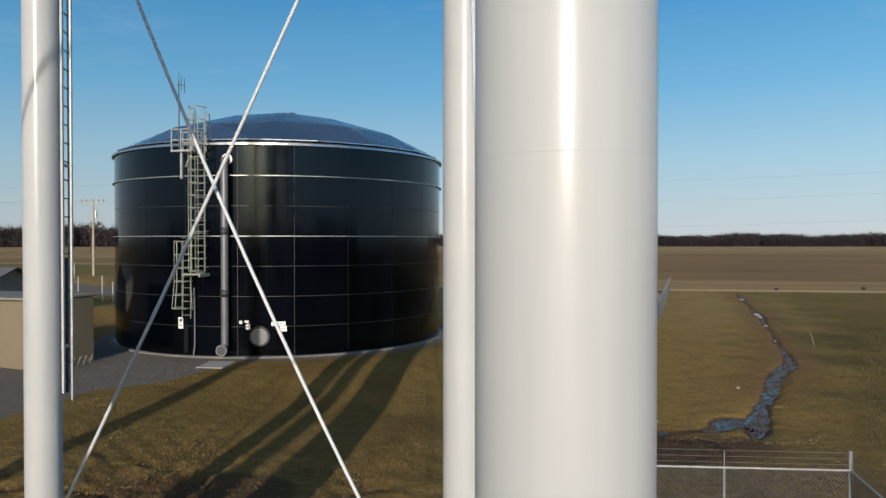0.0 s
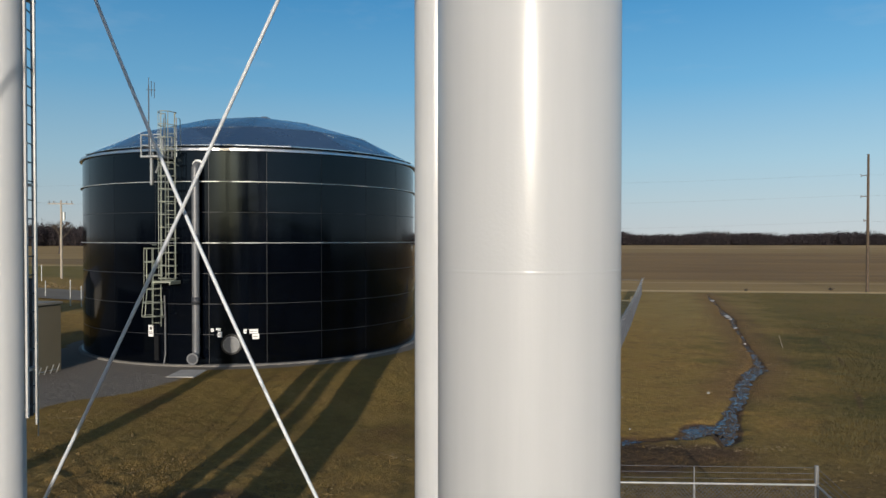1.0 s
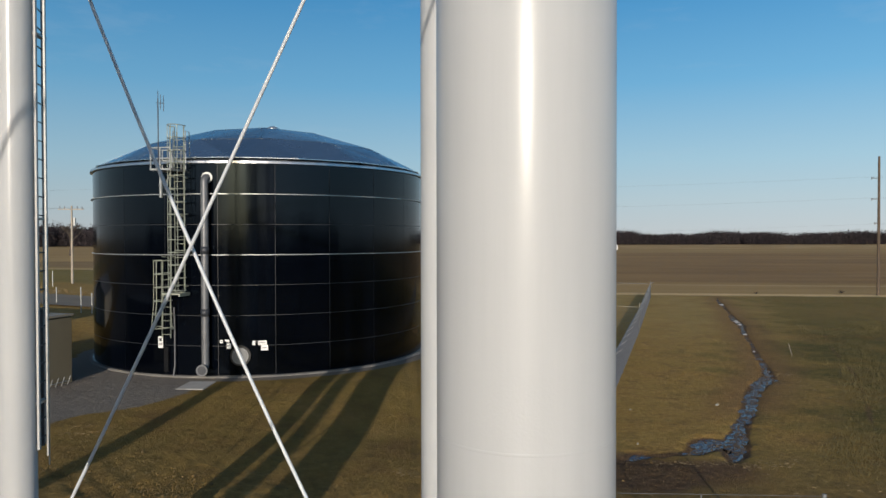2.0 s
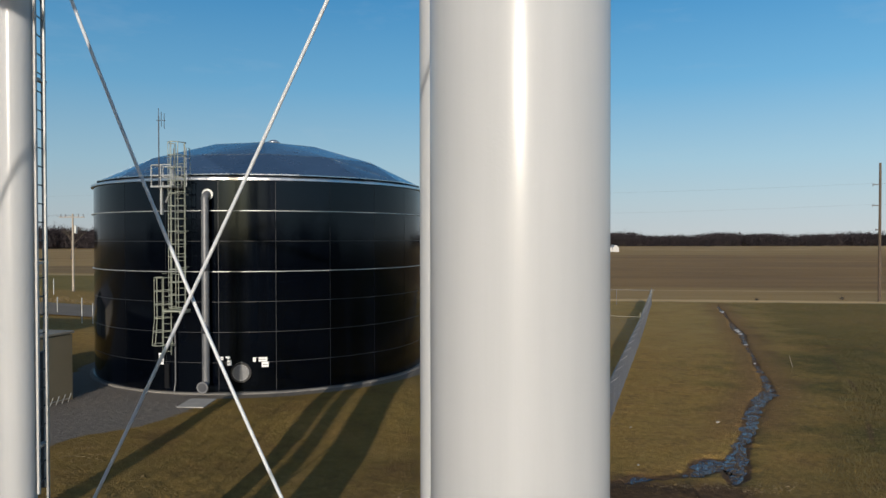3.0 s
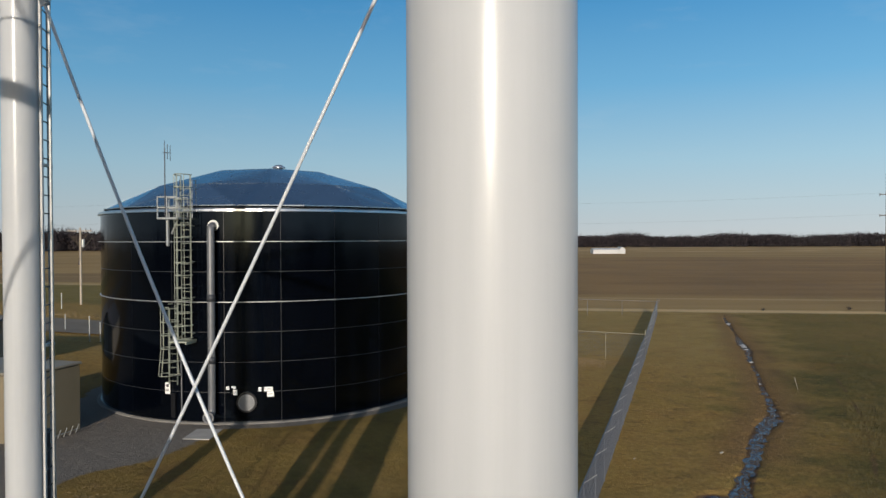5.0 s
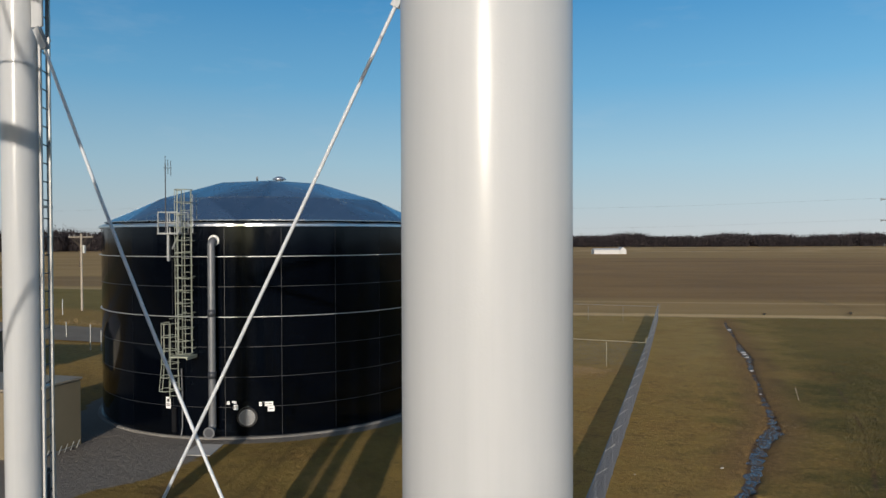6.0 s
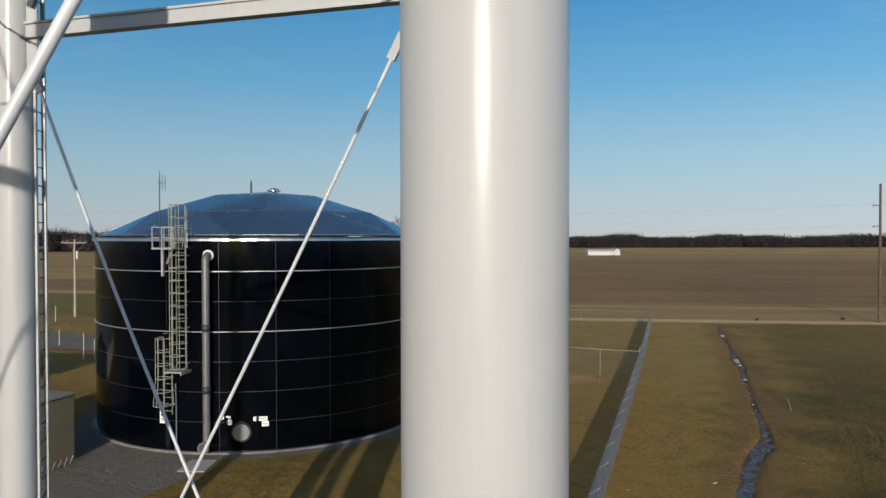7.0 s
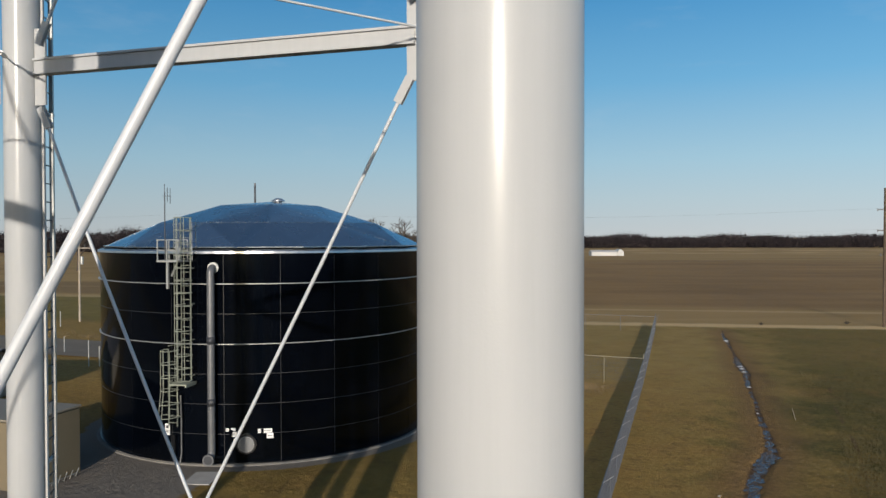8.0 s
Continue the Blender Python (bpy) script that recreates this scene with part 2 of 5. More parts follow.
def ground_material():
    """Winter grass, gravel, mud, a pale track, stubble and ploughed soil on one sheet."""
    m = bpy.data.materials.new("ground")
    t, p = nodes_of(m)
    pos = place(t)
    sep = t.nodes.new("ShaderNodeSeparateXYZ")
    t.links.new(pos, sep.inputs[0])
    big = tex_noise(t, 0.05, 5, 0.6, pos)
    mid = tex_noise(t, 0.35, 6, 0.65, pos)
    fine = tex_noise(t, 3.5, 6, 0.7, pos)
    tiny = tex_noise(t, 22, 4, 0.7, pos)
    # grass: olive, straw and bare brown
    g1 = ramp(t, mid, [(0.28, (0.268, 0.142, 0.048)), (0.45, (0.365, 0.223, 0.059)), (0.58, (0.331, 0.223, 0.056)), (0.72, (0.513, 0.324, 0.113))])
    g2 = ramp(t, fine, [(0.30, (0.184, 0.118, 0.037)), (0.50, (0.309, 0.192, 0.055)), (0.72, (0.462, 0.313, 0.112))])
    grass = mix_col(t, 0.62, g1, g2)
    grass = mix_col(t, math_node(t, "MULTIPLY", math_node(t, "SUBTRACT", big, 0.42), 3.0, clamp=True), grass, (0.289, 0.198, 0.055))
    patch = tex_noise(t, 0.16, 6, 0.7, pos)
    bare = math_node(t, "MULTIPLY", math_node(t, "SUBTRACT", tex_noise(t, 0.75, 7, 0.75, pos), 0.52), 7.0, clamp=True)
    grass = mix_col(t, math_node(t, "MULTIPLY", bare, 0.75), grass, ramp(t, fine, [(0.3, (0.086, 0.051, 0.021)), (0.7, (0.218, 0.132, 0.049))]))
    grass = mix_col(t, math_node(t, "MULTIPLY", math_node(t, "SUBTRACT", patch, 0.52), 5.0, clamp=True), grass, ramp(t, fine, [(0.3, (0.121, 0.092, 0.024)), (0.7, (0.279, 0.207, 0.058))]))
    east = math_node(t, "MULTIPLY", math_node(t, "SUBTRACT", math_node(t, "MULTIPLY_ADD", patch, 22.0, math_node(t, "MULTIPLY_ADD", sep.outputs["Y"], -0.35, sep.outputs["X"])), 13.2), 0.12, clamp=True)
    grass = mix_col(t, math_node(t, "MULTIPLY", east, math_node(t, "MULTIPLY_ADD", math_node(t, "MULTIPLY", math_node(t, "SUBTRACT", sep.outputs["Y"], 48.0), 0.05, clamp=True), -0.45, 0.97)), grass, ramp(t, fine, [(0.3, (0.052, 0.051, 0.013)), (0.7, (0.119, 0.103, 0.026))]))
    mown = math_node(t, "MULTIPLY", math_node(t, "MULTIPLY", math_node(t, "SUBTRACT", sep.outputs["Y"], 42.0), 0.05, clamp=True), math_node(t, "SUBTRACT", 1.0, east))
    grass = mix_col(t, math_node(t, "MULTIPLY", mown, 0.55), grass, ramp(t, mid, [(0.3, (0.292, 0.204, 0.072)), (0.7, (0.438, 0.306, 0.115))]))
    west = math_node(t, "MULTIPLY", math_node(t, "MULTIPLY", math_node(t, "SUBTRACT", -12.5, sep.outputs["X"]), 0.3, clamp=True), math_node(t, "MULTIPLY", math_node(t, "SUBTRACT", sep.outputs["Y"], 33.0), 0.3, clamp=True))
    grass = mix_col(t, math_node(t, "MULTIPLY", west, 0.75), grass, ramp(t, fine, [(0.3, (0.178, 0.108, 0.030)), (0.7, (0.368, 0.242, 0.075))]))
    straw = math_node(t, "MULTIPLY", math_node(t, "SUBTRACT", tex_noise(t, 7.0, 6, 0.8, pos), 0.60), 9.0, clamp=True)
    grass = mix_col(t, math_node(t, "MULTIPLY", straw, 0.7), grass, (0.389, 0.267, 0.097))
    torn = math_node(t, "MULTIPLY", math_node(t, "MULTIPLY", math_node(t, "SUBTRACT", 27.0, sep.outputs["Y"]), 0.09, clamp=True), math_node(t, "MULTIPLY_ADD", patch, 2.0, -0.35, clamp=True))
    grass = mix_col(t, torn, grass, ramp(t, fine, [(0.3, (0.064, 0.041, 0.018)), (0.52, (0.178, 0.113, 0.044)), (0.72, (0.358, 0.245, 0.099))]))
    worn = math_node(t, "MULTIPLY", math_node(t, "MULTIPLY", math_node(t, "SUBTRACT", 24.0, sep.outputs["Y"]), 0.22, clamp=True), math_node(t, "MULTIPLY", sep.outputs["X"], 0.3, clamp=True))
    grass = mix_col(t, math_node(t, "MULTIPLY", worn, 0.62), grass, ramp(t, fine, [(0.3, (0.070, 0.050, 0.018)), (0.7, (0.210, 0.150, 0.056))]))
    # reddish worn patches in the open lawn
    rusty = math_node(t, "MULTIPLY", math_node(t, "SUBTRACT", tex_noise(t, 0.24, 6, 0.68, pos), 0.49), 5.0, clamp=True)
    grass = mix_col(t, math_node(t, "MULTIPLY", rusty, 0.42), grass, ramp(t, fine, [(0.3, (0.165, 0.088, 0.030)), (0.7, (0.330, 0.190, 0.068))]))
    # darker turf between the tower and the tank
    turf = math_node(t, "MULTIPLY", math_node(t, "MULTIPLY", math_node(t, "SUBTRACT", 5.0, sep.outputs["X"]), 0.2, clamp=True), math_node(t, "MULTIPLY", math_node(t, "SUBTRACT", sep.outputs["Y"], 16.0), 0.12, clamp=True))
    turf = math_node(t, "MULTIPLY", turf, math_node(t, "MULTIPLY", math_node(t, "SUBTRACT", 50.0, sep.outputs["Y"]), 0.1, clamp=True))
    grass = mix_col(t, math_node(t, "MULTIPLY", turf, 0.66), grass, ramp(t, mid, [(0.32, (0.110, 0.065, 0.024)), (0.50, (0.148, 0.103, 0.028)), (0.68, (0.196, 0.126, 0.044))]))
    # unseen ground south of the tower, darkened to keep the tank's reflections dark
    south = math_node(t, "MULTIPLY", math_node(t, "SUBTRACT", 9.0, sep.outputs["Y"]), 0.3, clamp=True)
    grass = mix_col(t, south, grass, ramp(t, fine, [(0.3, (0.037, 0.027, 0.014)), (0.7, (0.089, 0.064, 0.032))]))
    # far strips, by distance across the fields
    v = math_node(t, "MULTIPLY_ADD", sep.outputs["X"], 0.166, sep.outputs["Y"])
    v = math_node(t, "MULTIPLY_ADD", math_node(t, "SUBTRACT", mid, 0.5), 2.6, v)
    streak = t.nodes.new("ShaderNodeMapping")
    streak.inputs["Scale"].default_value = (0.006, 0.05, 1)
    streak.inputs["Rotation"].default_value = (0, 0, 0.16)
    t.links.new(pos, streak.inputs["Vector"])
    rows = tex_noise(t, 1.0, 6, 0.65, streak.outputs["Vector"])
    plough = ramp(t, rows, [(0.3, (0.252, 0.147, 0.057)), (0.5, (0.302, 0.183, 0.074)), (0.72, (0.353, 0.222, 0.096))])
    fallow = tex_noise(t, 0.022, 5, 0.6, pos)
    plough = mix_col(t, math_node(t, "MULTIPLY", math_node(t, "SUBTRACT", fallow, 0.42), 3.5, clamp=True), plough, ramp(t, rows, [(0.3, (0.180, 0.110, 0.050)), (0.7, (0.271, 0.167, 0.077))]))
    plough = mix_col(t, math_node(t, "MULTIPLY", math_node(t, "SUBTRACT", tex_noise(t, 0.9, 5, 0.7, pos), 0.5), 1.6, clamp=True), plough, (0.360, 0.241, 0.123))
    stubble = ramp(t, rows, [(0.35, (0.292, 0.185, 0.074)), (0.65, (0.426, 0.284, 0.122))])
    track = ramp(t, fine, [(0.3, (0.520, 0.363, 0.172)), (0.7, (0.720, 0.516, 0.271))])

    def step(at, soft):
        return math_node(t, "MULTIPLY", math_node(t, "SUBTRACT", v, at), 1.0 / soft, clamp=True)

    right = math_node(t, "MULTIPLY", math_node(t, "ADD", sep.outputs["X"], 30.0), 0.05, clamp=True)
    far_west = math_node(t, "MULTIPLY", math_node(t, "SUBTRACT", -16.0, sep.outputs["X"]), 0.15, clamp=True)
    wheat = math_node(t, "MULTIPLY", far_west, step(69.0, 2.5))
    col = mix_col(t, math_node(t, "MULTIPLY", wheat, 0.8), grass, ramp(t, mid, [(0.3, (0.135, 0.112, 0.033)), (0.7, (0.225, 0.178, 0.056))]))
    col = mix_col(t, math_node(t, "MULTIPLY", step(95.6, 1.4), math_node(t, "MULTIPLY_ADD", far_west, -0.45, 1.0)), col, track)
    col = mix_col(t, step(98.8, 1.6), col, stubble)
    furrow = math_node(t, "MULTIPLY", step(115.0, 1.5), math_node(t, "SUBTRACT", 1.0, step(117.2, 1.5)))
    col = mix_col(t, math_node(t, "MULTIPLY", furrow, 0.45), col, track)
    ragged = math_node(t, "MULTIPLY", math_node(t, "MULTIPLY", step(122.5, 2.0), math_node(t, "SUBTRACT", 1.0, step(127.0, 3.0))), math_node(t, "MULTIPLY_ADD", rows, 6.0, -2.9, clamp=True))
    col = mix_col(t, math_node(t, "MULTIPLY", step(119.0, 8), right), col, plough)
    col = mix_col(t, math_node(t, "MULTIPLY", ragged, 0.7), col, (0.085, 0.056, 0.027))
    brown = math_node(t, "MULTIPLY", math_node(t, "MULTIPLY", far_west, step(100.5, 2.0)), math_node(t, "SUBTRACT", 1.0, step(126.0, 6.0)))
    col = mix_col(t, math_node(t, "MULTIPLY", brown, 0.5), col, (0.175, 0.118, 0.064))
    col = mix_col(t, step(330.0, 60), col, stubble)
    strip = math_node(t, "MULTIPLY", math_node(t, "MULTIPLY", step(470.0, 30.0), right), math_node(t, "MULTIPLY_ADD", fallow, 8.0, -3.9, clamp=True))
    col = mix_col(t, math_node(t, "MULTIPLY", strip, 0.6), col, track)
    # gravel and mud, from the sheet's own attributes, with ragged edges
    def zone(name, lo, hi):
        a = t.nodes.new("ShaderNodeAttribute")
        a.attribute_name = name
        s = math_node(t, "MULTIPLY_ADD", math_node(t, "SUBTRACT", fine, 0.5), 0.9, a.outputs["Fac"])
        return math_node(t, "DIVIDE", math_node(t, "SUBTRACT", s, lo), hi - lo, clamp=True)

    grit = t.nodes.new("ShaderNodeTexVoronoi")
    grit.inputs["Scale"].default_value = 16
    t.links.new(pos, grit.inputs["Vector"])
    gravel_a = ramp(t, tiny, [(0.3, (0.124, 0.108, 0.091)), (0.7, (0.232, 0.204, 0.172))])
    gravel = mix_col(t, math_node(t, "MULTIPLY", mid, 0.5), gravel_a, (0.15, 0.134, 0.116))
    gravel = mix_col(t, math_node(t, "MULTIPLY", grit.outputs["Distance"], 0.6), gravel, (0.21, 0.192, 0.170))
    mud = ramp(t, fine, [(0.35, (0.064, 0.036, 0.019)), (0.7, (0.156, 0.098, 0.051))])
    bare_bank = ramp(t, fine, [(0.3, (0.150, 0.082, 0.032)), (0.7, (0.290, 0.168, 0.070))])
    col = mix_col(t, math_node(t, "MULTIPLY", zone("bank", 0.25, 1.0), 0.75), col, bare_bank)
    col = mix_col(t, zone("mud", 0.35, 0.75), col, mud)
    col = mix_col(t, zone("gravel", 0.35, 0.65), col, gravel)
    t.links.new(col, p.inputs["Base Color"])
    p.inputs["Roughness"].default_value = 0.95
    p.inputs["Specular IOR Level"].default_value = 0.15
    h = math_node(t, "ADD", math_node(t, "MULTIPLY", fine, 0.7), math_node(t, "MULTIPLY", tiny, 0.35))
    h = math_node(t, "MULTIPLY_ADD", tex_noise(t, 1.3, 4, 0.6, pos), 0.9, h)
    bump(t, p, h, 1.0, 0.12)
    return m


def blade_material():
    m = bpy.data.materials.new("dry_grass")
    t, p = nodes_of(m)
    isl = t.nodes.new("ShaderNodeNewGeometry").outputs["Random Per Island"]
    t.links.new(ramp(t, isl, [(0.0, (0.132, 0.084, 0.027)), (0.5, (0.181, 0.115, 0.038)), (0.9, (0.230, 0.147, 0.054)), (1.0, (0.291, 0.197, 0.097))]), p.inputs["Base Color"])
    p.inputs["Roughness"].default_value = 0.9
    p.inputs["Specular IOR Level"].default_value = 0.1
    return m


def water_material():
    m = bpy.data.materials.new("ditch_water")
    t, p = nodes_of(m)
    pos = place(t)
    scum = math_node(t, "MULTIPLY", math_node(t, "SUBTRACT", tex_noise(t, 4.2, 6, 0.75, pos), 0.60), 18.0, clamp=True)
    t.links.new(mix_col(t, scum, (0.045, 0.046, 0.062), (0.026, 0.018, 0.011)), p.inputs["Base Color"])
    t.links.new(math_node(t, "MULTIPLY_ADD", scum, 0.7, 0.05), p.inputs["Roughness"])
    t.links.new(math_node(t, "MULTIPLY_ADD", scum, -0.42, 0.5), p.inputs["Specular IOR Level"])
    p.inputs["IOR"].default_value = 1.6
    ripple = t.nodes.new("ShaderNodeMapping")
    ripple.inputs["Scale"].default_value = (0.7, 1.3, 1.0)
    t.links.new(pos, ripple.inputs["Vector"])
    bump(t, p, tex_noise(t, 4.6, 1.5, 0.5, ripple.outputs["Vector"]), 1.0, 0.085)
    return m


weed_mat = plain("weeds", (0.058, 0.050, 0.018), (0.145, 0.116, 0.046), 0.95, 0, 0.8, 9, 0)
sod_mat = plain("sods", (0.070, 0.047, 0.019), (0.185, 0.125, 0.048), 0.95, 0, 2.2, 14, 0)
litter_dull = plain("litter_dull", (0.17, 0.16, 0.13), (0.27, 0.26, 0.23), 0.8, 0, 5, 40, 0)
# bright grey for the lumps that imitate glints and ice on the ditch water
glint_ice_mat = plain("litter", (0.26, 0.27, 0.28), (0.40, 0.41, 0.42), 0.7, 0, 5, 40, 0)
ground_mat, dry_grass, ditch_water = ground_material(), blade_material(), water_material()


# ---- mesh helpers ----
def part(name, bm, material, parent=None, label="", smooth=False):
    me = bpy.data.meshes.new(name)
    bm.to_mesh(me)
    bm.free()
    return link(name, me, material, parent, label, smooth)


def link(name, me, material, parent=None, label="", smooth=False):
    if not me.materials:
        me.materials.append(material)
    if smooth:
        me.polygons.foreach_set("use_smooth", [True] * len(me.polygons))
    ob = new(name, me)
    ob.parent = parent
    if label:
        ob["label"] = label
    return ob


def thing(name, label, category, group="", kind="", at=(0, 0, 0)):
    ob = new(name)
    ob.location = at
    return tagged(ob, label, category, group, kind)


def frame_of(p0, p1):
    d = Vector(p1) - Vector(p0)
    return Matrix.Translation(p0) @ d.to_track_quat("Z", "Y").to_matrix().to_4x4(), d.length


def add_cyl(bm, p0, p1, r0, r1=None, seg=12, caps=True):
    m, n = frame_of(p0, p1)
    r1 = r0 if r1 is None else r1
    lo, hi = [], []
    for i in range(seg):
        a = 2 * math.pi * i / seg
        c, s = math.cos(a), math.sin(a)
        lo.append(bm.verts.new(m @ Vector((r0 * c, r0 * s, 0))))
        hi.append(bm.verts.new(m @ Vector((r1 * c, r1 * s, n))))
    for i in range(seg):
        j = (i + 1) % seg
        bm.faces.new((lo[i], lo[j], hi[j], hi[i])).smooth = True
    if caps:
        bm.faces.new([bm.verts.new(v.co) for v in lo[::-1]])
        bm.faces.new([bm.verts.new(v.co) for v in hi])


def add_box(bm, m, sx, sy, sz, bevel=0.0):
    vs = [bm.verts.new(m @ Vector((x * sx / 2, y * sy / 2, z * sz / 2))) for x in (-1, 1) for y in (-1, 1) for z in (-1, 1)]
    fs = [bm.faces.new([vs[i] for i in q]) for q in ((0, 1, 3, 2), (4, 6, 7, 5), (0, 4, 5, 1), (2, 3, 7, 6), (0, 2, 6, 4), (1, 5, 7, 3))]
    if bevel:
        es = list({e for f in fs for e in f.edges})
        bmesh.ops.bevel(bm, geom=es, offset=bevel, segments=2, affect="EDGES", profile=0.5)


def add_tube(bm, pts, r, seg=10, closed=False):
    """A tube along a line of points."""
    pts = [Vector(p) for p in pts]
    n = len(pts)
    rings = []
    q = None
    for i, p in enumerate(pts):
        if closed:
            d = pts[(i + 1) % n] - pts[i - 1]
        else:
            d = pts[min(i + 1, n - 1)] - pts[max(i - 1, 0)]
        d.normalize()
        q = d.to_track_quat("Z", "Y") if q is None else (q @ Vector((0, 0, 1))).rotation_difference(d) @ q
        rings.append([bm.verts.new(p + q @ Vector((r * math.cos(2 * math.pi * k / seg), r * math.sin(2 * math.pi * k / seg), 0))) for k in range(seg)])
    for i in range(n if closed else n - 1):
        a, b = rings[i], rings[(i + 1) % n]
        for k in range(seg):
            bm.faces.new((a[k], a[(k + 1) % seg], b[(k + 1) % seg], b[k])).smooth = True
    if not closed:
        bm.faces.new([bm.verts.new(v.co) for v in rings[0][::-1]])
        bm.faces.new([bm.verts.new(v.co) for v in rings[-1]])


def cyl_part(name, p0, p1, r, material, parent, seg=12, label="", r1=None):
    bm = bmesh.new()
    add_cyl(bm, p0, p1, r, r1, seg)
    return part(name, bm, material, parent, label)


def box_part(name, m, size, material, parent, label="", bevel=0.0):
    bm = bmesh.new()
    add_box(bm, m, *size, bevel)
    return part(name, bm, material, parent, label)


def smooth_step(x, a, b):
    u = np.clip((np.asarray(x, float) - a) / (b - a), 0, 1)
    return u * u * (3 - 2 * u)


# ---- ground ----
TANK = (-9.06, 41.49)
TANK_R, TANK_Z, RING = 8.79, 1.12, 1.354
DITCH = [(35.3, 88, 0.02), (33.7, 83.9, 0.10), (32.1, 78.8, 0.26), (29.5, 70.7, 0.06), (26.9, 63.0, 0.38), (26.0, 59.7, 0.28), (23.9, 54.3, 0.15), (22.3, 49.6, 0.08),
         (21.0, 46.3, 0.14), (19.4, 41.6, 0.15), (18.25, 38.6, 0.27), (17.65, 37.4, 0.38), (16.65, 36.0, 0.42), (15.4, 34.1, 0.36), (14.3, 32.0, 0.29),
         (13.2, 29.7, 0.28), (12.3, 28.1, 0.27), (11.5, 26.7, 0.38), (10.9, 25.4, 0.46), (10.4, 24.3, 0.42), (10.1, 23.7, 0.15)]
BRANCH = [(10.7, 25.4, 0.45), (10.3, 25.7, 0.78), (9.85, 25.4, 0.66), (9.3, 24.9, 0.34), (8.6, 24.45, 0.12), (8.1, 24.35, 0.10), (7.5, 24.3, 0.15), (7.1, 24.3, 0.29), (6.6, 23.9, 0.08), (5.6, 23.7, 0.02)]


def line_distance(x, y, line):
    """Distance beyond the half width of a widening line."""
    best = np.full(np.shape(x), 1e9)
    for (x0, y0, w0), (x1, y1, w1) in zip(line, line[1:]):
        dx, dy = x1 - x0, y1 - y0
        u = np.clip(((x - x0) * dx + (y - y0) * dy) / (dx * dx + dy * dy), 0, 1)
        best = np.minimum(best, np.hypot(x - x0 - u * dx, y - y0 - u * dy) - (w0 + u * (w1 - w0)))
    return best


def wobble(x, y, k, seed):
    """Cheap smooth noise of about unit height."""
    r = random.Random(seed)
    s = 0
    for _ in range(7):
        a, f, ph = r.uniform(0, 6.283), k * r.uniform(0.5, 1.9), r.uniform(0, 6.283)
        s = s + np.sin(f * (x * math.cos(a) + y * math.sin(a)) + ph)
    return s / 3.2


def lumps(x, y, cell, seed):
    """Uneven lumps on a lattice of random heights, between -1 and 1."""
    table = np.random.RandomState(seed).uniform(-1, 1, (257, 257))
    x, y = np.asarray(x, float) / cell, np.asarray(y, float) / cell
    i, j = np.floor(x).astype(int), np.floor(y).astype(int)
    u, v = x - i, y - j
    u, v = u * u * (3 - 2 * u), v * v * (3 - 2 * v)
    i, j = i % 256, j % 256
    a = table[i, j] * (1 - u) + table[i + 1, j] * u
    b = table[i, j + 1] * (1 - u) + table[i + 1, j + 1] * u
    return a * (1 - v) + b * v


def land(x, y):
    """Height of the lie of the land, rising to the west, level round the tank."""
    x, y = np.asarray(x, float), np.asarray(y, float)
    h = np.interp(-x, [-5, 0, 5, 10, 20, 37, 60, 150, 400], [0, 0.10, 0.5, 0.95, 1.35, 2.75, 2.9, 2.4, 1.5])
    h = h * smooth_step(y, 4, 15) - 0.9 * (1 - smooth_step(y, 2, 12))
    d = np.hypot(x - TANK[0], y - TANK[1]) - TANK_R
    near = 1 - smooth_step(d, 1.5, 9.0)
    return h * (1 - near) + 1.08 * near


def ground_height(x, y):
    h = land(x, y)
    w = np.minimum(line_distance(x, y, DITCH), line_distance(x, y, BRANCH))
    ragged = w + 0.10 * lumps(x, y, 0.9, 8) + 0.13 * lumps(x, y, 0.42, 18)
    h = h - 0.17 * (1 - smooth_step(ragged, -0.40, 0.36)) + 0.06 * lumps(x, y, 0.36, 15) * (1 - smooth_step(w, -0.05, 0.5))
    return h


WHEELING = [(29.6, 53.6, 0.0), (26.4, 47.0, 0.0), (23.3, 39.6, 0.0), (20.9, 34.5, 0.0), (17.0, 27.4, 0.0)]


def axis(fine0, fine1, step, far0, far1):
    a = list(np.arange(fine0, fine1 + 1e-6, step))
    s, x = step, fine1
    while x < far1:
        s *= 1.18
        x += s
        a.append(x)
    s, x = step, fine0
    while x > far0:
        s *= 1.18
        x -= s
        a.insert(0, x)
    return np.array(a)


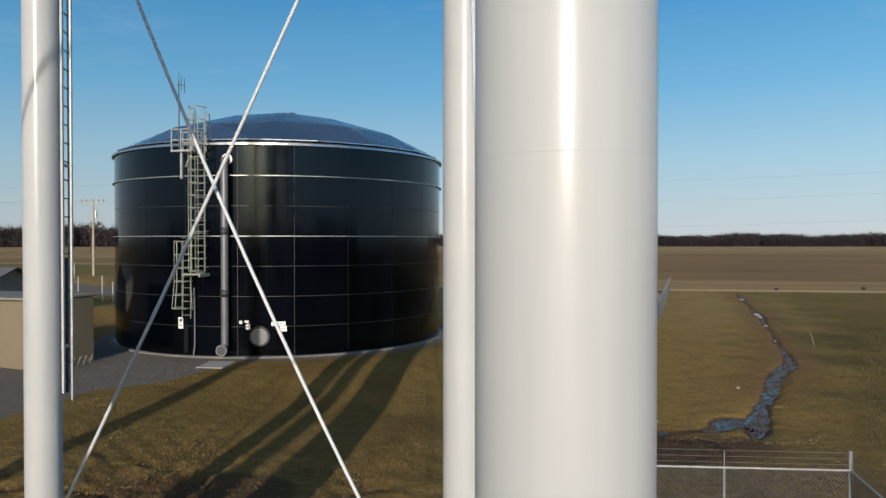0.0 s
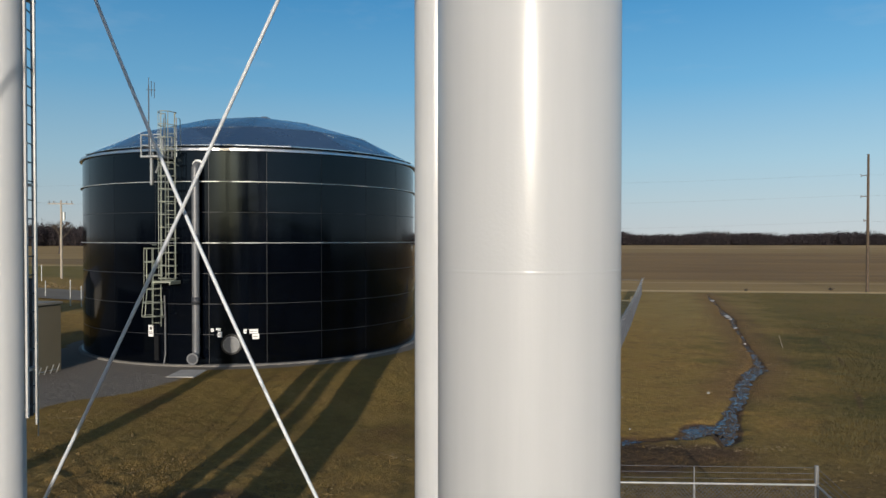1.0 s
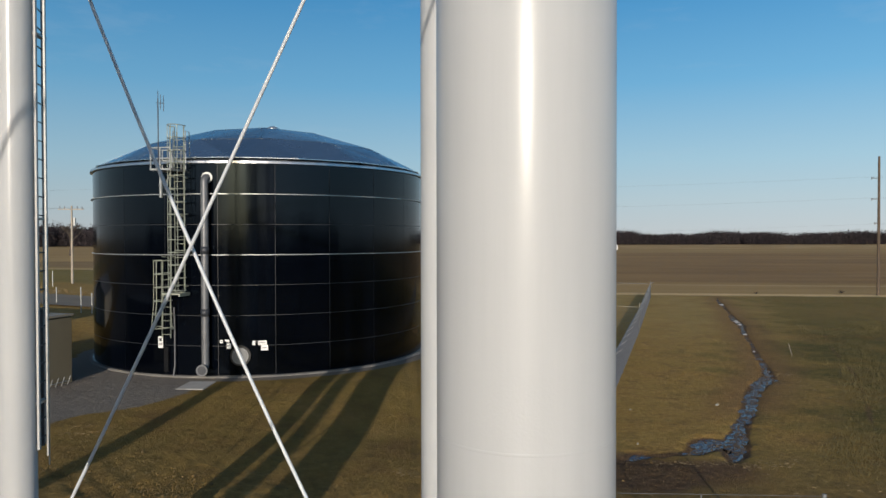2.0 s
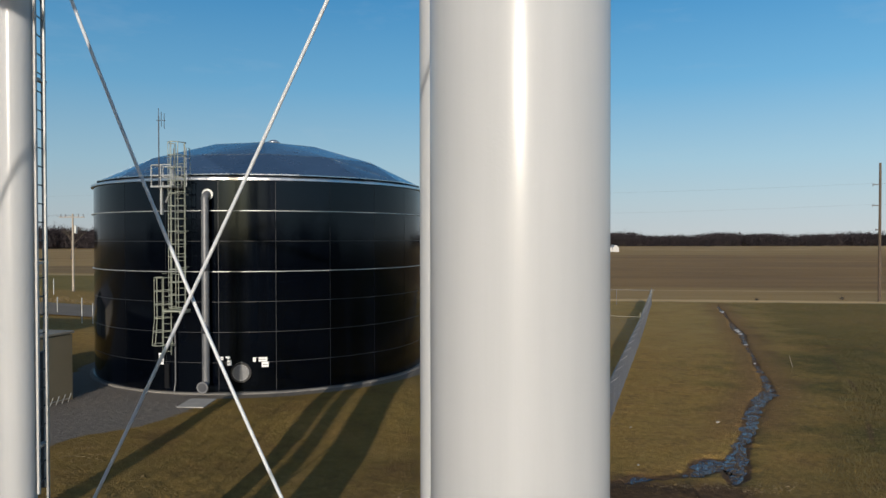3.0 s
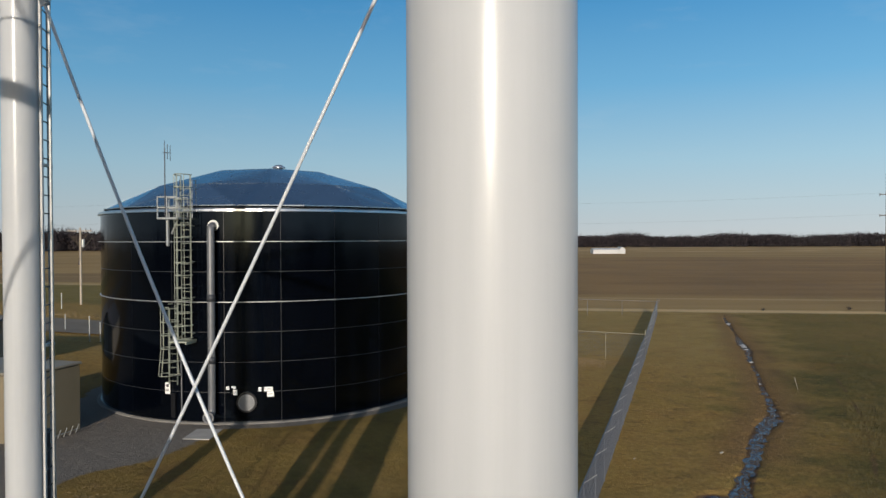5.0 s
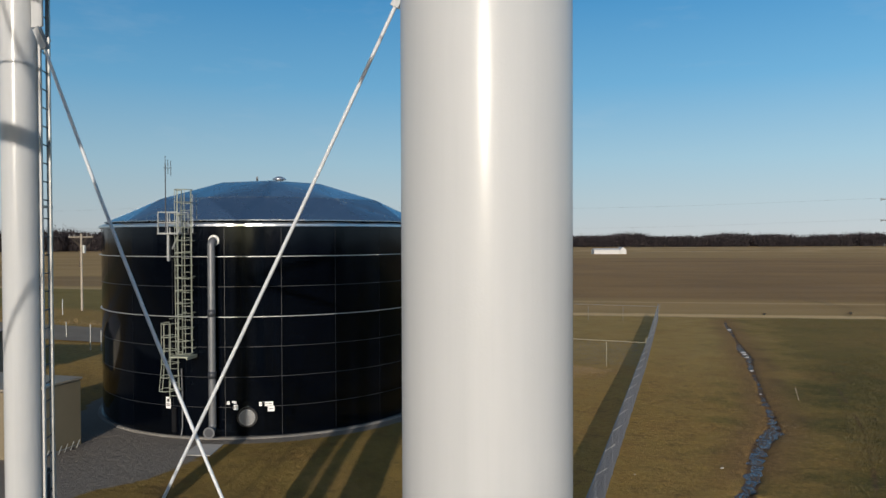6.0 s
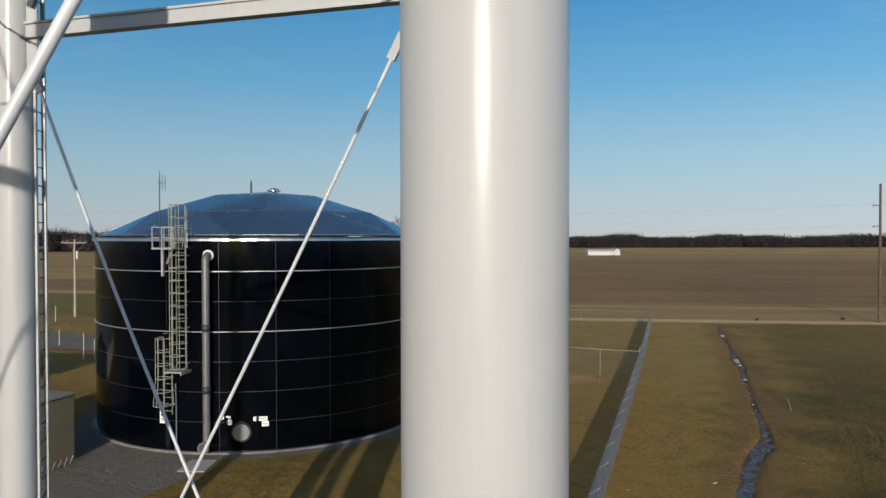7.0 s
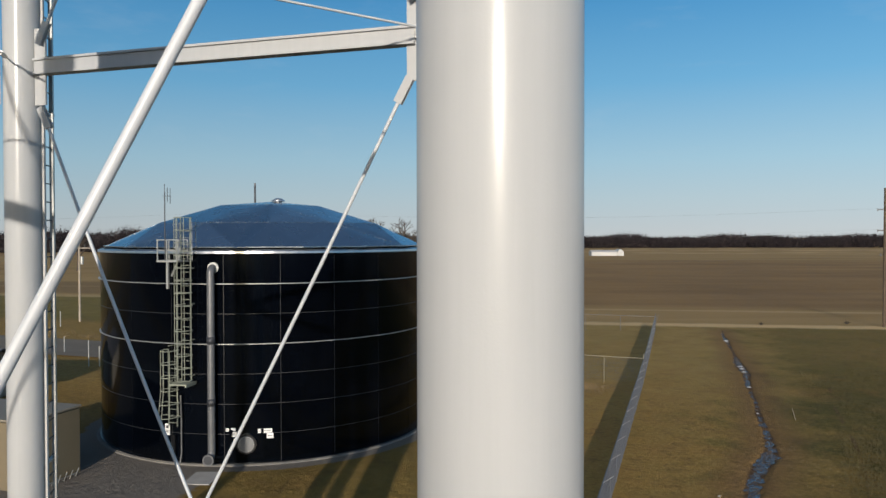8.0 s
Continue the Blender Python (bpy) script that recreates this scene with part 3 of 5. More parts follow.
def build_ground():
    xs, ys = axis(-16, 34, 0.17, -3500, 3500), axis(12, 84, 0.17, -1500, 4500)
    X, Y = np.meshgrid(xs, ys)
    Z = ground_height(X, Y)
    near = (1 - smooth_step(np.hypot(X - 2, (Y - 26)), 30, 60))
    w = np.minimum(line_distance(X, Y, DITCH), line_distance(X, Y, BRANCH))
    edge = np.interp(Y, [18, 24.5, 26, 28, 29.5, 33.4, 40], [-13.2, -12.6, -11.9, -10.4, -9.5, -9.2, -9.2]) + 0.3 * wobble(X, Y, 1.3, 9)
    gravel = np.clip(0.5 + (edge - X) / 0.8, 0, 1) * (1 - smooth_step(Y, 37.5, 38.5)) * smooth_step(Y, 19.5, 21.0)
    ring = np.hypot(X - TANK[0], Y - TANK[1])
    gravel = np.maximum(gravel, np.clip(0.5 + (TANK_R + 0.9 - ring) / 0.5, 0, 1))
    rough = np.clip(np.exp(-((X + 3) / 8.0) ** 2 - ((Y - 16) / 4.0) ** 2) + 0.25, 0, 1)
    clods = 0.025 * lumps(X, Y, 2.3, 3) + 0.022 * lumps(X, Y, 0.9, 4) + 0.018 * lumps(X, Y, 0.40, 6)
    torn = np.clip(rough - 0.27, 0, 1)
    Z = Z + near * (clods * (0.55 + 3.8 * torn) + 0.035 * torn * lumps(X, Y, 0.33, 26)) * (1 - 0.85 * gravel)
    ruts = np.exp(-((Y - 16.6 - 0.05 * X - 0.25 * wobble(X, Y, 0.6, 12)) / 0.16) ** 2)
    Z = Z - 0.14 * ruts * near * (X < 6)
    comb = 0.06 * np.sin((X * 0.75 + Y * 0.66) * 9.5 + 1.2 * wobble(X, Y, 0.7, 14)) * np.exp(-((X + 7.2) / 3.2) ** 2 - ((Y - 19.0) / 2.8) ** 2)
    Z = Z + comb * (0.6 + 0.4 * lumps(X, Y, 1.1, 19))
    pool = np.exp(-((X - 6.2) / 4.6) ** 2 - ((Y - 22.4) / 1.9) ** 2)
    bank = np.interp(Y, [35, 37.2, 38.5, 41.6, 46.3, 54.3, 63, 70.7, 79], [16.9, 17.6, 18.2, 19.4, 21.0, 23.9, 26.9, 29.5, 32.1])
    spoil = np.exp(-((X - bank - 1.5) / 1.2) ** 2) * smooth_step(Y, 36, 40) * (1 - smooth_step(Y, 66, 80))
    mud = np.clip(0.62 - w / 0.22, 0, 1) + 1.1 * pool + 0.34 * spoil + 0.55 * ruts * (X < 6) + 0.70 * rough * smooth_step(wobble(X, Y, 1.5, 21), -0.2, 0.9)
    mud = mud + 0.5 * np.exp(-(line_distance(X, Y, WHEELING) / 0.16) ** 2) * (wobble(X, Y, 0.8, 33) > -0.6)
    banks = np.exp(-(w / 1.7) ** 2) * smooth_step(Y, 26, 32)
    nx, ny = len(xs), len(ys)
    me = bpy.data.meshes.new("ground")
    idx = np.arange(nx * ny).reshape(ny, nx)
    quads = np.stack([idx[:-1, :-1], idx[:-1, 1:], idx[1:, 1:], idx[1:, :-1]], -1).reshape(-1, 4)
    me.from_pydata(np.stack([X.ravel(), Y.ravel(), Z.ravel()], 1).tolist(), [], quads.tolist())
    for name, val in (("gravel", gravel), ("mud", np.clip(mud, 0, 1)), ("bank", banks)):
        me.attributes.new(name, "FLOAT", "POINT").data.foreach_set("value", val.ravel().astype(np.float32))
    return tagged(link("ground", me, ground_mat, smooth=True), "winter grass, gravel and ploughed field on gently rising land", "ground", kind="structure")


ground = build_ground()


def land_z(x, y):
    return float(land(x, y))


def build_water():
    """Water lying low in the ditch, narrower than its banks."""
    bm = bmesh.new()
    for line, z in ((DITCH, -0.100), (BRANCH, -0.096)):
        rows = []
        pts = []
        for (x0, y0, w0), (x1, y1, w1) in zip(line, line[1:]):
            n = max(2, int(math.hypot(x1 - x0, y1 - y0) / 0.5))
            pts += [(x0 + (x1 - x0) * i / n, y0 + (y1 - y0) * i / n, w0 + (w1 - w0) * i / n) for i in range(n)]
        pts.append(line[-1])
        for i, (x, y, w) in enumerate(pts):
            xa, ya, _ = pts[max(i - 1, 0)]
            xb, yb, _ = pts[min(i + 1, len(pts) - 1)]
            d = Vector((xb - xa, yb - ya, 0)).normalized()
            s = Vector((d.y, -d.x, 0)) * (w + 0.28)
            base = land_z(x, y)
            rows.append([bm.verts.new(Vector((x, y, base + z)) + s * k) for k in (-1, -0.33, 0.33, 1)])
        for a, b in zip(rows, rows[1:]):
            for k in range(3):
                bm.faces.new((a[k], a[k + 1], b[k + 1], b[k]))
    return tagged(part("water", bm, ditch_water), "shallow rippled water standing in a muddy drainage ditch", "water", kind="structure")


build_water()


def build_clods():
    """Lumps of mud and dead grass that break the water's surface."""
    rng = random.Random(17)
    bm = bmesh.new()
    lines = [(a, b) for line in (DITCH, BRANCH) for a, b in zip(line, line[1:])]
    for (x0, y0, w0), (x1, y1, w1) in lines:
        n = int(math.hypot(x1 - x0, y1 - y0) * (12 + 75 * max(w0, w1)))
        for _ in range(n):
            u = rng.random()
            w = w0 + (w1 - w0) * u + 0.12
            x, y = x0 + (x1 - x0) * u + rng.uniform(-w, w), y0 + (y1 - y0) * u + rng.uniform(-w, w)
            r = rng.uniform(0.025, 0.09)
            z = land_z(x, y) - 0.11
            top = bm.verts.new((x, y, z + 0.02 + r * 0.35))
            ring = [bm.verts.new((x + r * rng.uniform(0.6, 1.5) * math.cos(k), y + r * rng.uniform(0.5, 1.0) * math.sin(k), z)) for k in (0, 1.05, 2.1, 3.14, 4.19, 5.24)]
            for k in range(6):
                bm.faces.new((ring[k], ring[(k + 1) % 6], top))
    tagged(part("mud_clods", bm, mud_mat), "brown mud lumps poking out of the ditch water", "mud", kind="stuff")


build_clods()


def build_torn_ground():
    """Loose turned-over sods and clods on the rutted ground."""
    rng = random.Random(29)
    bm = bmesh.new()
    for _ in range(7000):
        x, y = rng.gauss(-3.0, 5.5), rng.gauss(17.0, 2.3)
        if not (-13.5 < x < 8 and 12.5 < y < 23) or float(lumps(x, y, 1.7, 44)) + rng.gauss(0, 0.35) < 0.05:
            continue
        r = rng.uniform(0.012, 0.036) * (1.6 if rng.random() < 0.08 else 1.0)
        z = float(ground_height(x, y)) - 0.01
        a = rng.uniform(0, 6.28)
        top = bm.verts.new((x + rng.gauss(0, 0.2) * r, y, z + r * rng.uniform(0.6, 1.3)))
        ring = [bm.verts.new((x + r * rng.uniform(0.6, 1.5) * math.cos(a + k), y + r * rng.uniform(0.5, 1.1) * math.sin(a + k), z + r * rng.uniform(-0.4, 0.35))) for k in (0, 1.26, 2.5, 3.8, 5.0)]
        for k in range(5):
            bm.faces.new((ring[k], ring[(k + 1) % 5], top))
    tagged(part("soil_clods", bm, sod_mat), "loose brown sods and clods on rutted ground", "soil", kind="stuff")


build_torn_ground()


def build_road():
    bm = bmesh.new()
    rows = []
    for i in range(61):
        x = -150 + i * 2.4
        y = 57.0 + 0.10 * (x + 28)
        rows.append([bm.verts.new((x, y + k, land_z(x, y + k) + 0.10)) for k in (0, 2.5, 5, 7.5)])
    for a, b in zip(rows, rows[1:]):
        for k in range(3):
            bm.faces.new((a[k], b[k], b[k + 1], a[k + 1]))
    return tagged(part("road", bm, asphalt, smooth=True), "worn grey gravel lane past the tank site", "road", kind="structure")


build_road()

# ---- water tower ----
HUB = Vector((-4.95, 6.3, 0))
LEGS = [Vector((0.395, 2.61, 0)), Vector((0.275, 9.9, 0)), Vector((-6.63, 12.05, 0)), Vector((-11.35, 6.3, 0)), Vector((-7.05, 0.35, 0))]
LEG_R, STRUT_Z, LEG_TOP = 0.30, 14.1, 27.0


def lathe(bm, profile, seg, centre=(0, 0)):
    rings = []
    for r, z in profile:
        rings.append([bm.verts.new((centre[0] + r * math.cos(2 * math.pi * k / seg), centre[1] + r * math.sin(2 * math.pi * k / seg), z)) for k in range(seg)])
    for a, b in zip(rings, rings[1:]):
        for k in range(seg):
            bm.faces.new((a[k], a[(k + 1) % seg], b[(k + 1) % seg], b[k])).smooth = True
    return rings


def close_top(bm, rings):
    bm.faces.new([bm.verts.new(v.co) for v in rings[-1]])


def build_tower():
    tower = thing("water_tower", "white painted steel water tower on five round legs with crossed rods", "water tower", at=(HUB.x, HUB.y, 0))
    inv = Matrix.Translation((-HUB.x, -HUB.y, 0))

    def fix(ob):
        if ob.parent is tower:
            ob.matrix_parent_inverse = inv
        return ob

    tall = {0: (6.63, 13.2, 19.8), 1: (6.4, 12.9, 19.5), 2: (6.5, 12.85, 19.4), 3: (6.5, 12.9, 19.4), 4: (6.5, 12.9, 19.4)}
    for i, p in enumerate(LEGS):
        p, r = (p + Vector((0.06, 0, 0)), 0.28) if i == 2 else (p, LEG_R)
        z0 = land_z(p.x, p.y)
        bm = bmesh.new()
        close_top(bm, lathe(bm, [(r, z0 + 0.2), (r, LEG_TOP)], 96, (p.x, p.y)))
        leg = fix(part("leg", bm, white_paint, tower))
        for w in tall[i]:
            bm = bmesh.new()
            lathe(bm, [(r - 0.0005, w - 0.007), (r + 0.0006, w - 0.003), (r + 0.0006, w + 0.003), (r - 0.0005, w + 0.007)], 96, (p.x, p.y))
            part("weld_seam", bm, white_paint, leg)
        bm = bmesh.new()
        lathe(bm, [(0.0, z0 + 0.26), (0.42, z0 + 0.26), (0.42, z0 + 0.2), (0.0, z0 + 0.2)], 32, (p.x, p.y))
        fix(part("base_plate", bm, white_paint, tower))
        bm = bmesh.new()
        lathe(bm, [(0.0, z0 + 0.2), (0.62, z0 + 0.2), (0.65, z0 + 0.17), (0.65, z0 - 0.4), (0, z0 - 0.4)], 32, (p.x, p.y))
        fix(part("footing", bm, concrete, tower, "round concrete pier"))
    zr = land_z(HUB.x, HUB.y)
    bm = bmesh.new()
    close_top(bm, lathe(bm, [(0.70, zr - 0.1), (0.70, LEG_TOP)], 64, (HUB.x, HUB.y)))
    fix(part("riser", bm, white_paint, tower, "wide white riser pipe"))

    low = (0.9, 0.88, 1.02, 0.9, -0.047)     # height of each leg's lower rod ends
    drop = (0.52, 0.66, 0.50, 0.6, 1.5)
    for i in range(5):
        a, b = LEGS[i], LEGS[(i + 1) % 5]
        d = (b - a).normalized()
        side = Vector((d.y, -d.x, 0))
        yaw = math.atan2(d.y, d.x)
        n = (b - a).length
        up = Vector((0, 0, 1))
        # strut: a wide-flange beam laid between the plates
        mid = (a + b) / 2 + up * STRUT_Z
        bm = bmesh.new()
        L = n - 0.74
        R = Matrix.Translation(mid) @ Matrix.Rotation(yaw, 4, "Z")
        prof = [(-0.09, -0.128), (0.09, -0.128), (0.09, -0.096), (0.055, -0.096), (0.055, 0.092), (0.09, 0.092),
                (0.09, 0.128), (-0.09, 0.128), (-0.09, 0.092), (-0.055, 0.092), (-0.055, -0.096), (-0.09, -0.096)]
        ends = [[bm.verts.new(R @ Vector((x, y, z))) for y, z in prof] for x in (-L / 2, L / 2)]
        for k in range(12):
            bm.faces.new((ends[0][k], ends[0][(k + 1) % 12], ends[1][(k + 1) % 12], ends[1][k]))
        bm.faces.new(ends[0][::-1])
        bm.faces.new(ends[1])
        fix(part("strut", bm, white_paint, tower, "horizontal white beam"))
        for p, s in ((a, 1), (b, -1)):
            q = p + d * s * (LEG_R + (0.125 if (i, s) == (1, -1) else 0.055))
            wide = 0.46 if (i, s) == (2, 1) else 0.22
            fix(box_part("gusset_plate", Matrix.Translation(q + d * s * (wide / 2 - 0.08) + up * STRUT_Z) @ Matrix.Rotation(yaw, 4, "Z"), (wide, 0.03, 1.24), white_paint, tower, "bolted connection plate"))
            z0 = land_z(p.x, p.y)
            fix(box_part("gusset_plate", Matrix.Translation(q + up * (z0 + 0.62)) @ Matrix.Rotation(yaw, 4, "Z"), (0.16, 0.03, 0.75), white_paint, tower))
            for dz in (-0.03, 0.12):
                bm = bmesh.new()
                c = q + up * (STRUT_Z + dz)
                add_cyl(bm, c + side * 0.035, c - side * 0.035, 0.018, seg=6)
                fix(part("bolt", bm, rod_paint, tower))
        # crossed rods with their end plates, below and above the strut
        for k, (lo, hi, il, ih) in enumerate(((a, b, i, (i + 1) % 5), (b, a, (i + 1) % 5, i))):
            e = (hi - lo).normalized()
            off = side * {4: (0.0, 0.1), 1: (-0.11, -0.25)}.get(i, (-0.05, 0.05))[k]
            for zl, zh in ((land_z(lo.x, lo.y) + (0.3 if (i, k) == (4, 1) else low[il]), STRUT_Z - (0.677 if (i, k) == (4, 0) else drop[ih])), (STRUT_Z + (0.10 if il == 2 else 0.50), LEG_TOP - 0.4)):
                p0 = lo + e * (LEG_R + (0.28 if (i, k) == (1, 1) and zl > STRUT_Z else 0.08)) + up * zl + off
                p1 = hi - e * (LEG_R + (0.17 if (i, k) == (1, 0) and zl < STRUT_Z else 0.08)) + up * zh + off
                w = (p1 - p0).normalized()
                slack = (0.55, 0.13)[k] if i == 1 and zl < STRUT_Z else 0.03
                bm = bmesh.new()
                q0, q1 = p0 + w * 0.3, p1 - w * 0.3
                add_tube(bm, [q0.lerp(q1, j / 16) - up * slack * 4 * (j / 16) * (1 - j / 16) for j in range(17)], 0.021 if i == 4 else 0.026, 14)
                fix(part("brace_rod", bm, rod_paint, tower))
                for c, sgn, leg_no in ((p0, 1, il), (p1, -1, ih)):
                    c = c + w * sgn * (0.24 if leg_no == 2 else 0.0)
                    face = side - w * side.dot(w)
                    zx = w * sgn
                    yx = face.normalized()
                    xx = yx.cross(zx)
                    M = Matrix((xx, yx, zx)).transposed().to_4x4()
                    M.translation = c + w * sgn * 0.15
                    bm = bmesh.new()
                    for s in (-0.03, 0.03):
                        add_box(bm, M @ Matrix.Translation((0, s, 0)), 0.12, 0.016, 0.38)
                    fix(part("end_plate", bm, white_paint, tower, "clevis plate"))
        # tie rod from leg to riser with its turnbuckle
        w = (HUB - a).normalized()
        p0 = a + w * (LEG_R - 0.02) + up * (STRUT_Z + 0.02)
        p1 = HUB - w * 0.68 + up * (STRUT_Z + 0.02)
        tie = fix(cyl_part("tie_rod", p0, p1, 0.016, rod_paint, tower, 10))
        bm = bmesh.new()
        c = p0 + w * (0.5 if i == 2 else 0.75 * (p1 - p0).length)
        add_cyl(bm, c, c + w * 0.26, 0.035, seg=8)
        part("turnbuckle", bm, galvanized, tie)
    # ladder behind one leg
    x0, ya, yb = -6.25, 12.08, 12.44
    lad = thing("ladder", "", "", at=(0, 0, 0))
    lad.parent = tower
    fix(lad)
    lad["label"] = "fixed steel climbing ladder with a safety rail"
    for y, x in ((ya, x0), (yb, x0 - 0.07)):
        bm = bmesh.new()
        add_box(bm, pose(x, y, (3.85 + LEG_TOP) / 2), 0.035, 0.05, LEG_TOP - 3.85)
        part("rail", bm, barn_white, lad)
    ym = (ya + yb) / 2
    part_r = bmesh.new()
    add_box(part_r, pose(x0 + 0.055, ym, (3.7 + LEG_TOP) / 2), 0.03, 0.045, LEG_TOP - 3.7)
    part("safety_rail", part_r, galvanized, lad, "bright notched safety rail")
    bm = bmesh.new()
    add_cyl(bm, (x0, ya, 0), (x0 - 0.07, yb, 0), 0.011, seg=8)
    first = part("rung", bm, dark_steel, lad)
    first.location.z = 4.0
    for i in range(1, 76):
        link("rung", first.data, dark_steel, lad).location.z = 4.0 + 0.305 * i
    for z in (4.6, 7.6, 10.6, 13.4, 16.6):
        box_part("bracket", pose(x0 - 0.05, (ya + yb) / 2, z), (0.10, yb - ya, 0.04), galvanized, lad)
    box_part("guard", pose(-6.70, 12.82, 4.88), (0.30, 0.03, 2.35), dark_steel, lad, "dark sheet guard behind the ladder foot")
    bm = bmesh.new()
    add_tube(bm, [(-6.63 + 0.10, 12.42, 0.6), (-6.63 + 0.09, 12.42, 3.0), (-6.63 + 0.075, 12.43, 6.0), (-6.63 + 0.075, 12.43, LEG_TOP)], 0.012, 6)
    fix(part("cable", bm, pale_wood, tower, "thin grey cable strapped beside the leg"))
    bm = bmesh.new()
    add_tube(bm, [(-6.63 + 0.04, 13.06, 3.3), (-6.63 + 0.04, 13.06, 6.3), (-6.63 + 0.03, 13.06, 6.5), (-6.63 + 0.03, 13.06, 8.0)], 0.012, 6)
    fix(part("conduit", bm, galvanized, tower))
    return tower


build_tower()

# ---- storage tank ----
D0 = Vector((0.2156, -0.9765, 0)).normalized()
R0 = Vector((0.9765, 0.2156, 0)).normalized()
TC = Vector((TANK[0], TANK[1], 0))
TOP = TANK_Z + 7 * RING


def around(deg, r, z):
    """A point by the tank: degrees to the east of its south face, metres from its axis, height."""
    a = math.radians(deg)
    return TC + (D0 * math.cos(a) + R0 * math.sin(a)) * r + Vector((0, 0, z))


def tank_frame(deg, r, z):
    """x to the east along the wall, y into the wall, z up."""
    a = math.radians(deg)
    out = D0 * math.cos(a) + R0 * math.sin(a)
    right = R0 * math.cos(a) - D0 * math.sin(a)
    m = Matrix((right, -out, Vector((0, 0, 1)))).transposed().to_4x4()
    m.translation = TC + out * r + Vector((0, 0, z))
    return m


def ring_band(bm, r0, r1, z0, z1, seg=132):
    lathe(bm, [(r0, z0), (r1, z0), (r1, z1), (r0, z1), (r0, z0)], seg, TANK)
    for f in bm.faces:
        f.smooth = False


def add_ladder(parent, deg, z0, z1, r, cage0, cage1, flare=True):
    """A ladder with a hooped cage, standing off the wall."""
    lad = thing("ladder", "", "")
    lad.parent = parent
    lad.matrix_parent_inverse = parent.matrix_world.inverted()
    lad["label"] = "caged galvanized ladder"
    M = tank_frame(deg, r, 0)
    for x in (-0.22, 0.22):
        bm = bmesh.new()
        add_box(bm, M @ pose(x, 0, (z0 + z1) / 2), 0.014, 0.07, z1 - z0)
        part("rail", bm, pale_steel, lad)
    n = int((z1 - z0 - 0.2) / 0.305)
    bm = bmesh.new()
    add_cyl(bm, M @ Vector((-0.22, 0, 0)), M @ Vector((0.22, 0, 0)), 0.014, seg=6)
    me = None
    for i in range(n):
        if me is None:
            ob = part("rung", bm, pale_steel, lad)
            me = ob.data
        else:
            ob = link("rung", me, pale_steel, lad)
        ob.location.z = z0 + 0.15 + 0.305 * i
    hoops = int((cage1 - cage0) / 0.55)
    for i in range(hoops + 1):
        z = cage0 + (cage1 - cage0) * i / hoops
        wide = 1.22 if (flare and i == 0) else (1.1 if flare and i == 1 else 1.0)
        pts = []
        for k in range(13):
            a = math.pi * k / 12
            pts.append(M @ Vector((0.36 * wide * math.cos(a), -0.08 - 0.62 * wide * math.sin(a), z)))
        pts = [M @ Vector((0.22, 0, z))] + pts + [M @ Vector((-0.22, 0, z))]
        bm = bmesh.new()
        add_tube(bm, pts, 0.020, 4)
        part("cage_hoop", bm, pale_steel, lad)
    for a in (10, 50, 90, 130, 170):
        c, s = math.cos(math.radians(a)), math.sin(math.radians(a))
        bm = bmesh.new()
        w = 1.22 if flare else 1.0
        add_tube(bm, [M @ Vector((0.36 * w * c, -0.08 - 0.62 * w * s, cage0)), M @ Vector((0.36 * c, -0.08 - 0.62 * s, cage0 + 1.1)), M @ Vector((0.36 * c, -0.08 - 0.62 * s, cage1))], 0.015, 4)
        part("cage_bar", bm, pale_steel, lad)
    for i in range(int((z1 - z0) / 1.6) + 1):
        z = z0 + 0.4 + i * 1.6
        if z < TOP:
            for x in (-0.22, 0.22):
                add = bmesh.new()
                add_box(add, M @ pose(x, (r - TANK_R) / 2, z), 0.02, r - TANK_R, 0.05)
                part("stand_off", add, pale_steel, lad)
    return lad


